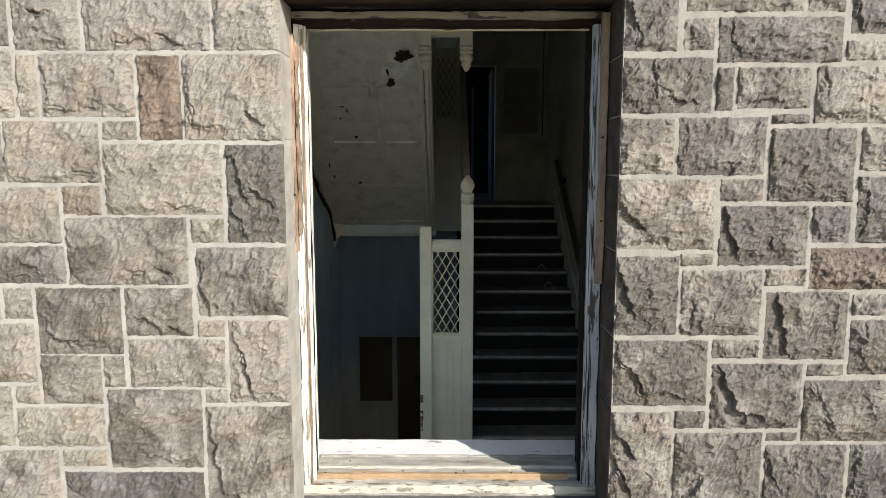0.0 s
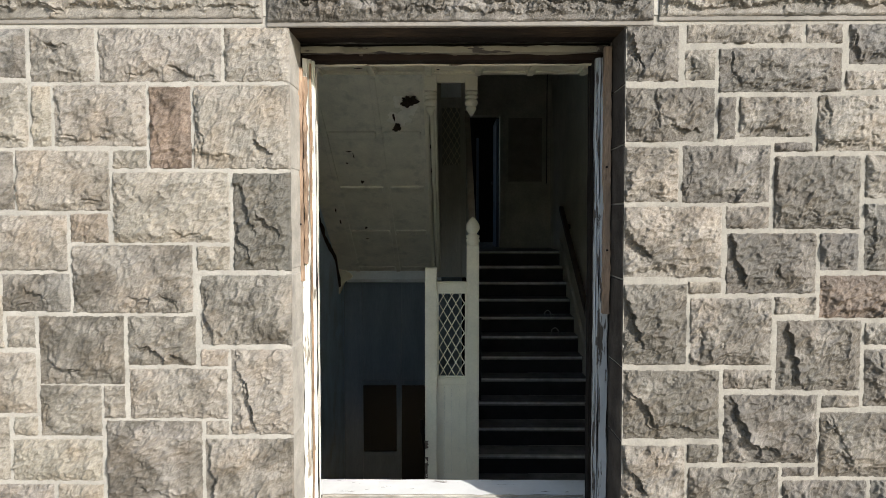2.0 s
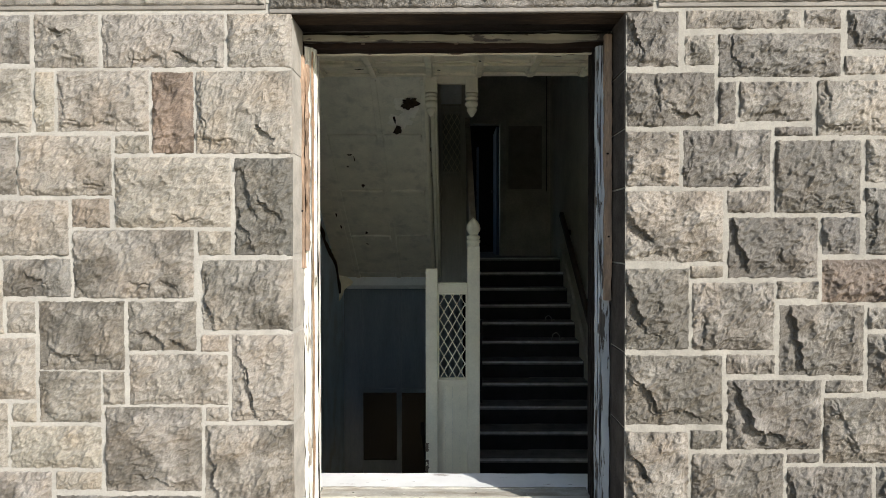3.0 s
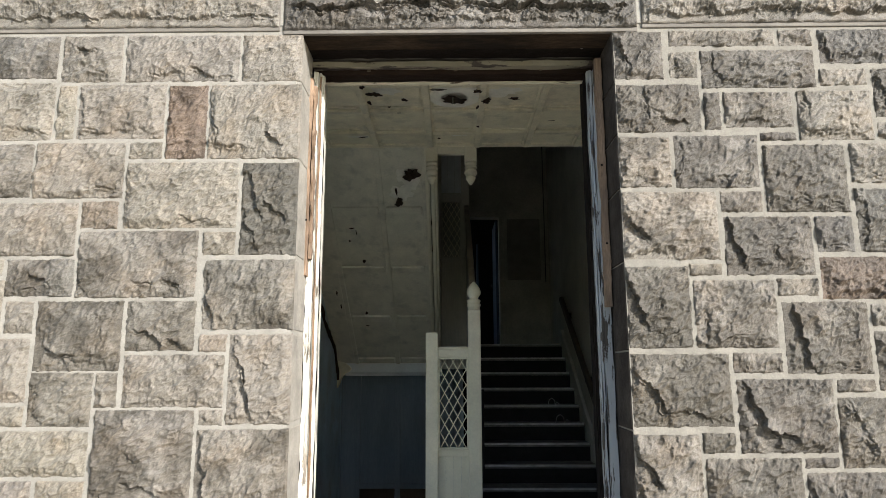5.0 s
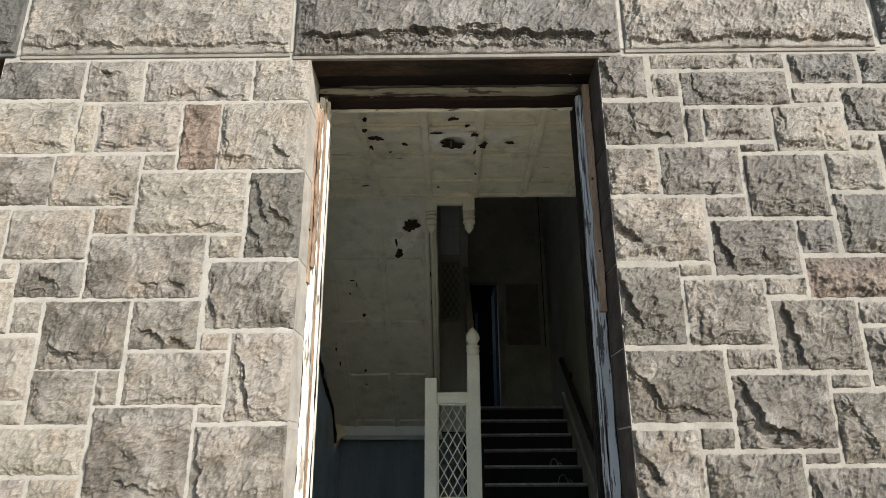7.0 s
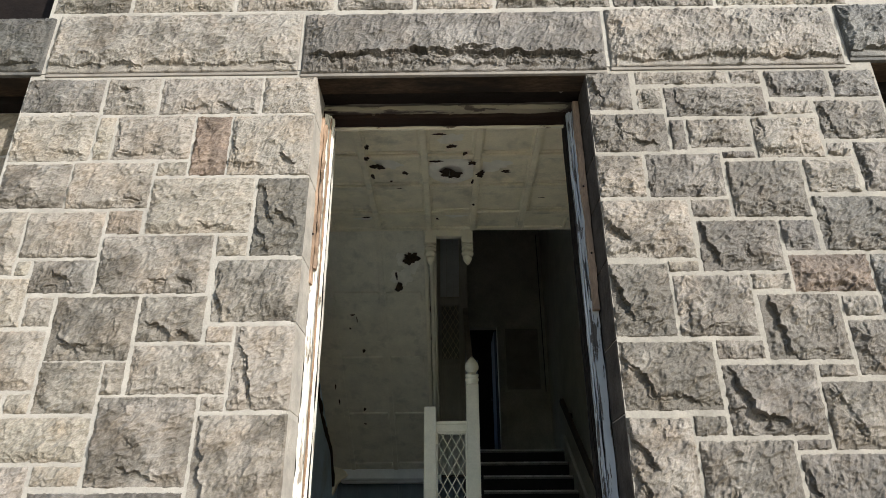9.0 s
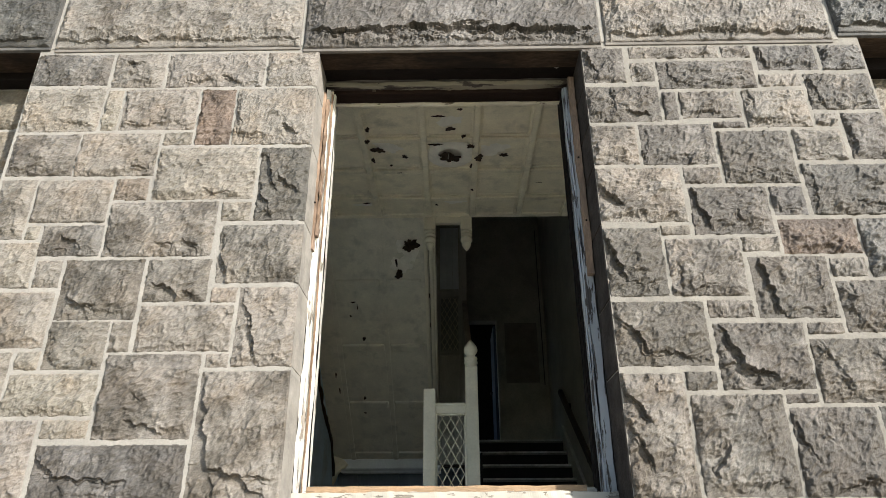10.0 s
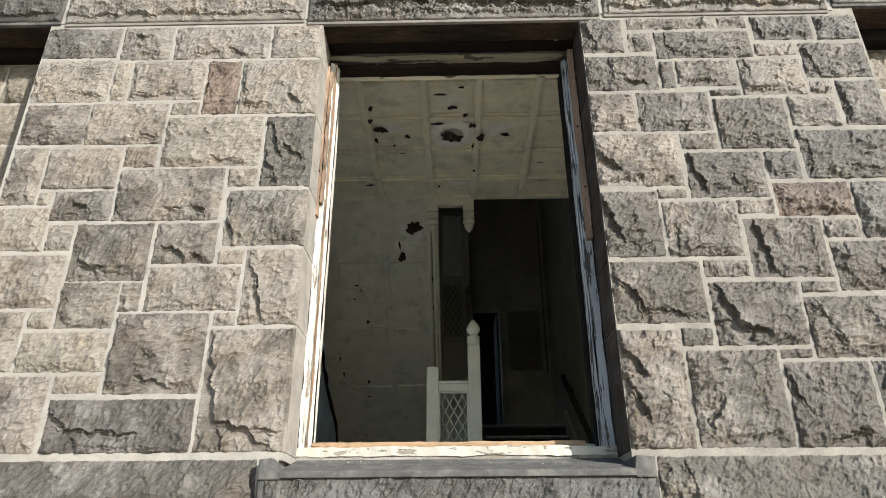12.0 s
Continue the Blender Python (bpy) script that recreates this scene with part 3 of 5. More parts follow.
def screen(name, y, z0, lat0, lat1, top, left_top, right_top, mat, label):
    s = thing(name, label, "stair screen")
    part("post", box(-0.222, -0.118, y - 0.05, y + 0.05, z0, left_top, 0.008), mat, s)
    part("newel", box(0.14, 0.248, y - 0.05, y + 0.05, z0, right_top, 0.008), mat, s)
    part("top_rail", box(-0.118, 0.14, y - 0.035, y + 0.035, lat1 + 0.012, top, 0.006), mat, s)
    part("top_bead", box(-0.118, 0.14, y - 0.045, y + 0.03, top - 0.03, top - 0.012, 0.005), mat, s)
    part("middle_rail", box(-0.118, 0.14, y - 0.03, y + 0.03, lat0 - 0.07, lat0 - 0.012, 0.006), mat, s)
    part("middle_bead", box(-0.118, 0.14, y - 0.042, y + 0.02, lat0 - 0.028, lat0 - 0.012, 0.004), mat, s)
    for x0, x1, za, zb in ((-0.118, -0.104, lat0 - 0.012, lat1 + 0.012), (0.126, 0.14, lat0 - 0.012, lat1 + 0.012), (-0.104, 0.126, lat0 - 0.012, lat0), (-0.104, 0.126, lat1, lat1 + 0.012)):
        part("lattice_frame", box(x0, x1, y - 0.024, y + 0.02, za, zb, 0.003), mat, s)
    lattice(s, -0.104, 0.126, lat0, lat1, y, CREAM)
    for k in range(4):
        part("board", box(-0.118 + 0.0645 * k + 0.0004, -0.118 + 0.0645 * (k + 1) - 0.0004, y - 0.014, y + 0.006, z0, lat0 - 0.07, 0.0015), mat, s)
    return s


lower = screen("stair_screen", 5.70, FLOOR_Z, 1.515, 2.245, 2.35, 2.47, 2.665, CREAM, "cream painted newel screen with diamond lattice and boarded base")
part("finial", turned([(0.052, 2.66), (0.052, 2.69), (0.060, 2.70), (0.060, 2.715), (0.050, 2.722), (0.058, 2.735), (0.058, 2.752), (0.036, 2.762), (0.040, 2.775), (0.058, 2.80), (0.062, 2.822), (0.055, 2.85), (0.036, 2.88), (0.014, 2.905), (0.003, 2.915)], 0.194, 5.70), CREAM, lower, "turned acorn finial", True)
for z0, z1, k in ((0.62, 0.81, 5), (0.88, 0.955, 6)):
    part("chipped_patch", worn_strip(-0.2245, -0.198, 5.6475, 5.66, z0, z1, k, 0.007, n=14), RAIL_WOOD, lower, "brown patch of chipped paint")
upper = screen("landing_screen", 8.45, 2.15, 3.59, 4.33, 4.45, 5.40, 5.40, SCREEN_PAINT, "dim painted landing screen with diamond lattice and boards")

# boards made pale in place of daylight falling above the lattice
for xa, xb in ((-0.118, -0.034), (-0.032, 0.056), (0.058, 0.14)):
    part("panel", box(xa, xb, 8.44, 8.46, 4.452, 5.40, 0.004), DAYLIT_PAINT, upper, "plain board, paled for the daylight put into its paint")

well = thing("well_boarding", "dim brown sloping boarded balustrade with a top rail", "balustrade")
part("boarding", prism([(5.76, FLOOR_Z), (5.76, 2.42), (8.40, 4.22), (8.40, 2.2)], "x", 0.20, 0.222), BOARD_PAINT, well)
part("top_rail", prism([(5.74, 2.40), (5.74, 2.47), (8.40, 4.28), (8.40, 4.20)], "x", 0.18, 0.245, 0.008), RAIL_PALE, well, "brown sloping top rail")

# hanging newels at the ceiling edge
for x in (-0.17, 0.178):
    p = thing("drop_newel", "cream turned newel drop hanging at the ceiling edge", "newel", "newel drops")
    block = part("block", box(x - 0.054, x + 0.054, 5.60, 5.70, 3.985, 4.16, 0.007), CREAM, p)
    part("turning", turned([(0.036, 3.99), (0.036, 3.984), (0.052, 3.979), (0.055, 3.969), (0.052, 3.959), (0.038, 3.955), (0.038, 3.951), (0.053, 3.946), (0.056, 3.935), (0.052, 3.925), (0.038, 3.921), (0.038, 3.917), (0.050, 3.910), (0.057, 3.893), (0.055, 3.878), (0.044, 3.862), (0.034, 3.858), (0.040, 3.852), (0.044, 3.842), (0.040, 3.828), (0.030, 3.81), (0.018, 3.79), (0.006, 3.778)], x, 5.65), CREAM, block, smooth=True)
bm = box(-0.12, 0.125, 5.62, 5.68, 4.06, 4.13, 0.006)
tagged(part("head_rail", bm, CREAM), "cream painted rail between the hanging newels", "rail")

# landing: door frame, door, notice board, cable
frame_d = thing("door_frame", "dim painted door frame at the back of the landing", "door frame")
part("jamb", box(DOOR_R - 0.005, DOOR_R + 0.085, FAR - 0.03, FAR + 0.16, LANDING_Z, DOOR_T + 0.08, 0.006), LANDING_PAINT, frame_d)
part("jamb", box(DOOR_L - 0.085, DOOR_L + 0.005, FAR - 0.03, FAR + 0.16, LANDING_Z, DOOR_T + 0.08, 0.006), LANDING_PAINT, frame_d)
part("head", box(DOOR_L + 0.005, DOOR_R - 0.005, FAR - 0.03, FAR + 0.16, DOOR_T - 0.005, DOOR_T + 0.08, 0.006), LANDING_PAINT, frame_d)
leaf = thing("door", "panelled door standing open into the back room, blue daylight in its colour", "door")
leaf_board = part("leaf", prism([(0.695, FAR + 0.16), (0.735, FAR + 0.17), (0.735, FAR + 0.90), (0.695, FAR + 0.89)], "z", LANDING_Z + 0.01, 4.42, 0.004), LEAF_PAINT, leaf)
part("handle", turned([(0.012, 3.46), (0.022, 3.47), (0.026, 3.485), (0.022, 3.50), (0.012, 3.51)], 0.68, FAR + 0.83), BLACK, leaf_board)
# jamb added to carry a second blue strip of daylight
back_frame = thing("back_door_frame", "added door jamb in the room behind the landing, blue daylight in its colour", "door frame")
part("jamb", box(0.455, 0.49, 11.3, 11.42, LANDING_Z, 4.3, 0.004), LEAF_PAINT, back_frame)
board = thing("notice_board", "dark framed board on the landing wall", "notice board")
part("panel", box(0.86, 1.36, FAR - 0.02, FAR, 3.46, 4.40), BOARD_DARK, board)
for x0, x1, z0, z1 in ((0.83, 0.86, 3.43, 4.43), (1.36, 1.39, 3.43, 4.43), (0.86, 1.36, 3.43, 3.46), (0.86, 1.36, 4.40, 4.43)):
    part("edge", box(x0, x1, FAR - 0.032, FAR, z0, z1, 0.004), LANDING_PAINT, board)
tagged(part("cable", worn_strip(1.425, 1.437, 9.775, 9.787, 3.43, 6.0, 8, 0.002), BLACK), "thin black cable hanging in the landing corner", "cable")

# bent wire scraps on the treads, stub of the lower handrail
def tube(name, points, radius, mat, parent=None, label=""):
    cu = bpy.data.curves.new(name, "CURVE")
    cu.dimensions, cu.bevel_depth, cu.bevel_resolution = "3D", radius, 2
    sp = cu.splines.new("POLY")
    sp.points.add(len(points) - 1)
    for q, p in zip(sp.points, points):
        q.co = (*p, 1)
    tmp = bpy.data.objects.new(name, cu)
    me = bpy.data.meshes.new_from_object(tmp)
    bpy.data.objects.remove(tmp)
    bpy.data.curves.remove(cu)
    me.name = name
    me.materials.append(mat)
    ob = new(name, me)
    if parent:
        ob.parent = parent
    return tagged(ob, label)


for k, x, s in ((4, 1.16, 0.9), (5, 1.21, 1.1)):
    y, z = TOP_Y - GO * k + 0.06, LANDING_Z - RISE * k + 0.003
    tagged(tube("wire_scrap", [(x - 0.06 * s, y, z), (x - 0.045 * s, y + 0.02, z + 0.055 * s), (x - 0.01 * s, y + 0.01, z + 0.08 * s), (x + 0.02 * s, y, z + 0.05 * s), (x + 0.025 * s, y - 0.02, z), (x + 0.05 * s, y - 0.03, z + 0.035 * s), (x + 0.08 * s, y - 0.01, z + 0.002)], 0.0035, NOSING), "bent pale wire scrap lying on a dark tread", "wire", "wire scraps")
down_rail = thing("down_handrail", "dark worn handrail end of the flight going down", "handrail")
part("rail", prism([(5.78, 0.98), (5.775, 1.05), (5.80, 1.095), (5.86, 1.08), (8.40, -0.67), (8.40, -0.74), (5.84, 1.01), (5.82, 1.03), (5.805, 0.985)], "x", -0.275, -0.240, 0.005), DARK_WOOD_SHADE, down_rail)

# ---- window ----
window = thing("window_1", "weathered sash window frame with flaking white paint, no sashes", "window", kind="structure")
FACE = 3.05
IN_L, IN_R = -0.652, 0.672
HEAD_Z = 3.63
part("casing", worn_strip(OPEN_L + 0.028, IN_L - 0.0225, FACE, FACE + 0.09, 1.43, HEAD_Z, 11, 0.004, n=90), CASING_LIT, window)
part("casing_bead", worn_strip(IN_L - 0.021, IN_L - 0.012, FACE + 0.004, FACE + 0.07, 1.40, HEAD_Z, 44, 0.0025, n=90), CASING_LIT, window)
part("casing_bead", worn_strip(IN_L - 0.0105, IN_L, FACE + 0.016, FACE + 0.09, 1.40, HEAD_Z, 45, 0.002, n=90), CASING_LIT, window)
part("outer_bead", worn_strip(OPEN_L + 0.023, OPEN_L + 0.029, FACE - 0.006, FACE + 0.004, 1.44, 2.60, 42, 0.0035, n=120), CASING_LIT, window)
part("inner_edge", worn_strip(IN_L - 0.004, IN_L + 0.002, FACE + 0.010, FACE + 0.022, 1.41, HEAD_Z - 0.02, 43, 0.003), RUSTY, window, "bare worn inner edge")
# dark strip that paints the shade in the gap beside the reveal
part("gap_shade", worn_strip(OPEN_L + 0.018, OPEN_L + 0.030, FACE + 0.020, FACE + 0.035, 1.38, HEAD_Z, 41, 0.002), DARK_WOOD_SHADE, window)
# right casing and its beads take the shaded copy of the paint
part("casing", worn_strip(IN_R + 0.022, OPEN_R - 0.010, FACE, FACE + 0.09, 1.43, HEAD_Z, 12, 0.004, n=90), CASING_WORN_SHADED, window)
part("casing_bead", worn_strip(IN_R + 0.009, IN_R + 0.019, FACE + 0.004, FACE + 0.07, 1.39, HEAD_Z, 46, 0.003, n=90), CASING_WORN_SHADED, window)
part("casing_bead", worn_strip(IN_R, IN_R + 0.0075, FACE + 0.014, FACE + 0.09, 1.39, HEAD_Z, 47, 0.003, n=90), CASING_WORN_SHADED, window)
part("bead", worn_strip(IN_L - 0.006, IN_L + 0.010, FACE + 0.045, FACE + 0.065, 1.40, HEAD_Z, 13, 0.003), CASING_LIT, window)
# right bead and jamb are near-black, their shade put into the colour
part("bead", worn_strip(IN_R - 0.010, IN_R + 0.006, FACE + 0.045, FACE + 0.065, 1.40, HEAD_Z, 14, 0.004), DARK_WOOD_SHADE, window)
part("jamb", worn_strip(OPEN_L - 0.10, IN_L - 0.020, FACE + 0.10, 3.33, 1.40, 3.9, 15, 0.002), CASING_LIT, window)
part("jamb", worn_strip(IN_R + 0.020, OPEN_R + 0.10, FACE + 0.10, 3.33, 1.40, 3.9, 16, 0.002), DARK_WOOD_SHADE, window)
part("stop", worn_strip(IN_L - 0.024, IN_L - 0.006, 3.19, 3.215, 1.43, HEAD_Z, 17, 0.003), DARK_WOOD_SHADE, window)
part("stop", worn_strip(IN_R + 0.006, IN_R + 0.024, 3.19, 3.215, 1.43, HEAD_Z, 18, 0.003), DARK_WOOD_SHADE, window)
part("split_strip", worn_strip(OPEN_L + 0.020, OPEN_L + 0.034, FACE - 0.040, FACE, 2.60, 3.58, 19, 0.004, n=80), RAW_WOOD_UP, window, "split bare pine strip")
part("split_strip", worn_strip(OPEN_L + 0.038, OPEN_L + 0.050, FACE - 0.030, FACE, 2.68, 3.54, 20, 0.005, n=80), RAW_WOOD_UP, window, "split bare pine strip")
part("edge_strip", worn_strip(OPEN_L + 0.002, OPEN_L + 0.017, FACE - 0.030, FACE + 0.01, 2.58, 3.57, 38, 0.0025, n=80), GREY_WOOD, window, "pale weathered outer strip")
part("split_strip", worn_strip(OPEN_R - 0.042, OPEN_R - 0.012, FACE - 0.04, FACE - 0.002, 2.45, 3.67, 21, 0.005), RAW_WOOD_UP, window, "bare pine strip")
# near-black board between the lintel soffit and the head
part("head_casing", worn_strip(OPEN_L, OPEN_R, 2.965, FACE + 0.01, 3.702, 3.80, 22, 0.003, "x"), DARK_WOOD_SHADE, window)
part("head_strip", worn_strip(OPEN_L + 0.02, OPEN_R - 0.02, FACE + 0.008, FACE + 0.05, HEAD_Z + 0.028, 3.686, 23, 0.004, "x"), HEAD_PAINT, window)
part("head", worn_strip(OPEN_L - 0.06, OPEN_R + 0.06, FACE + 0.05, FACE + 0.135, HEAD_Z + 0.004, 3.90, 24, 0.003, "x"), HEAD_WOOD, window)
part("head_bead", worn_strip(IN_L - 0.01, IN_R + 0.01, 3.19, 3.216, 3.631, 3.668, 34, 0.0012, "x"), INNER_HEAD, window, "flaking cream bead inside the head")
for x in (-0.42, 0.02, 0.45):
    part("bolt", box(x - 0.009, x + 0.009, FACE + 0.046, FACE + 0.056, HEAD_Z + 0.022, HEAD_Z + 0.032, 0.003), RAIL_WOOD, window, "dull bolt head")
part("sub_sill", worn_strip(OPEN_L + 0.004, OPEN_R - 0.004, FACE + 0.006, 3.20, 1.368, 1.437, 25, 0.003, "x", 90), SILL_WORN, window)
part("sill_lip", worn_strip(OPEN_L + 0.006, OPEN_R - 0.006, FACE - 0.010, FACE + 0.016, 1.397, 1.437, 33, 0.005, "x", 160), SUBSILL_PAINT, window, "flaking cream painted front edge")
part("sill_foot", worn_strip(OPEN_L + 0.004, OPEN_R - 0.004, FACE - 0.004, FACE + 0.012, 1.372, 1.400, 37, 0.003, "x", 120), GREY_WOOD, window, "cracked bare wood under the painted edge")
part("sill_step", worn_strip(OPEN_L + 0.075, OPEN_R - 0.13, 3.104, 3.126, 1.42, 1.467, 26, 0.003, "x", 90), RAW_WOOD, window, "bare orange pine strip")
part("sill_step", worn_strip(IN_L + 0.004, IN_R - 0.004, 3.129, 3.188, 1.39, 1.453, 27, 0.003, "x", 90), SILL_WORN, window)
part("sill_bead", worn_strip(IN_L + 0.002, IN_R - 0.002, 3.190, 3.206, 1.40, 1.465, 35, 0.0025, "x", 120), SUBSILL_PAINT, window, "flaking cream bead")
part("sill_step", worn_strip(IN_L - 0.015, IN_R + 0.015, 3.208, 3.335, 1.405, 1.450, 29, 0.002, "x", 90), SILL_WORN, window)
part("sill_step", worn_strip(IN_L - 0.015, IN_R + 0.015, 3.337, 3.35, 1.405, 1.455, 36, 0.002, "x", 90), SILL_WORN, window, "bare weathered edge under the board")
for k, (x, y, z) in enumerate(((-0.60, 3.115, 1.466), (-0.41, 3.115, 1.466), (-0.215, 3.16, 1.453), (0.095, 3.16, 1.453), (0.33, 3.115, 1.466), (-0.5, 3.28, 1.449), (0.12, 3.28, 1.449), (0.055, 3.112, 1.466))):
    part("nail", turned([(0.004, z - 0.01), (0.0042, z + 0.002), (0.003, z + 0.004)], x, y, 8), DARK_WOOD_SHADE, window, "dark nail head")
for k, (x, z) in enumerate(((-0.705, 2.42), (-0.70, 3.30), (-0.69, 2.86), (0.712, 3.12), (0.718, 2.74))):
    part("nail", turned([(0.0045, z), (0.0055, z + 0.004), (0.0045, z + 0.008)], x, FACE - (0.006 if k == 0 else 0.046), 8), DARK_WOOD_SHADE, window, "dark nail head")
for k, (x, y, rx, ry) in enumerate(((-0.62, 3.045, 0.030, 0.012), (-0.56, 3.06, 0.016, 0.010), (-0.47, 3.07, 0.022, 0.008), (-0.33, 3.05, 0.05, 0.006), (0.27, 3.09, 0.035, 0.012), (0.345, 3.085, 0.022, 0.012), (-0.05, 3.06, 0.016, 0.007), (0.08, 3.055, 0.02, 0.006))):
    bm = bmesh.new()
    blotch(bm, x, y, rx, ry, 400 + k, lambda x, y: (x, y, 1.4425), 0, 22)
    part("bare_patch", bm, RUSTY, window, "brown patch where the paint has lifted")
part("stool", worn_strip(-0.725, 0.765, 3.352, 3.55, 1.42, 1.452, 28, 0.0015, "x"), STOOL_PAINT, window, "white painted inner window board")

# ---- stone sill ----
sill = thing("stone_sill", "dark dressed stone window sill with a weathered slope", "sill", kind="structure")
SILL_L, SILL_R = -0.692, 0.742
part("slope", prism([(3.06, 1.386), (2.768, 1.312), (2.755, 1.306), (2.753, 1.281), (3.06, 1.272)], "x", SILL_L, SILL_R, 0.004), SILL_STONE, sill)
for a, b, lean in ((SILL_L - 0.085, SILL_L + 0.005, 0.40), (SILL_R + 0.08, SILL_R - 0.005, 0.08)):
    part("lug", prism([(a, 1.275), (a, 1.355), (b + (a - b) * lean, 1.360), (b, 1.308), (b, 1.275)], "y", 2.757, 2.95, 0.006), SILL_STONE, sill)

# ---- rock-faced stones ----
TONES = {"g": (0.190, 0.171, 0.150), "b": (0.196, 0.175, 0.149), "d": (0.182, 0.164, 0.144), "r": (0.172, 0.128, 0.097), "n": (0.160, 0.131, 0.106), "k": (0.160, 0.149, 0.136), "l": (0.165, 0.152, 0.138)}


def lattice_random(ix, iy, seed):
    """A steady random number in 0..1 for each whole-numbered place."""
    h = (ix * 374761393 + iy * 668265263 + seed * 974711) & 0xFFFFFFFF
    h = ((h ^ (h >> 13)) * 1274126177) & 0xFFFFFFFF
    return (h ^ (h >> 16)) / 4294967296.0


def smooth_noise(x, y, seed):
    """Gradient noise over arrays, about -1 to 1."""
    ix, iy = np.floor(x).astype(np.int64), np.floor(y).astype(np.int64)
    fx, fy = x - ix, y - iy
    u, v = fx * fx * fx * (fx * (fx * 6 - 15) + 10), fy * fy * fy * (fy * (fy * 6 - 15) + 10)
    corner = []
    for j in (0, 1):
        for i in (0, 1):
            turn = lattice_random(ix + i, iy + j, seed) * 2 * math.pi
            corner.append(np.cos(turn) * (fx - i) + np.sin(turn) * (fy - j))
    low, high = corner[0] + u * (corner[1] - corner[0]), corner[2] + u * (corner[3] - corner[2])
    return 1.4 * (low + v * (high - low))


def fractal_noise(x, y, seed, octaves=3, gain=0.5):
    total, size = 0.0, 1.0
    for k in range(octaves):
        total = total + size * smooth_noise(x * 2.03 ** k, y * 2.03 ** k, seed + 57 * k)
        size *= gain
    return total


def scoops(x, y, seed):
    """Shallow hollows that meet in sharp ridges, as a conchoidal break leaves them."""
    ix, iy = np.floor(x).astype(np.int64), np.floor(y).astype(np.int64)
    height = np.full(x.shape, 9.0)
    for j in (-1, 0, 1):
        for i in (-1, 0, 1):
            cx, cy = ix + i, iy + j
            du, dv = x - cx - lattice_random(cx, cy, seed), y - cy - lattice_random(cx, cy, seed + 1)
            tilt = (lattice_random(cx, cy, seed + 2) - 0.5) * 1.2 * du + (lattice_random(cx, cy, seed + 3) - 0.5) * 1.2 * dv
            height = np.minimum(height, 0.9 * (du * du + dv * dv) + tilt + 0.35 * lattice_random(cx, cy, seed + 4))
    return height - 0.25


SOOTY = {"b": 0.12, "g": 0.30, "d": 0.56, "k": 0.92, "l": 0.72, "r": 0.34, "n": 0.35}


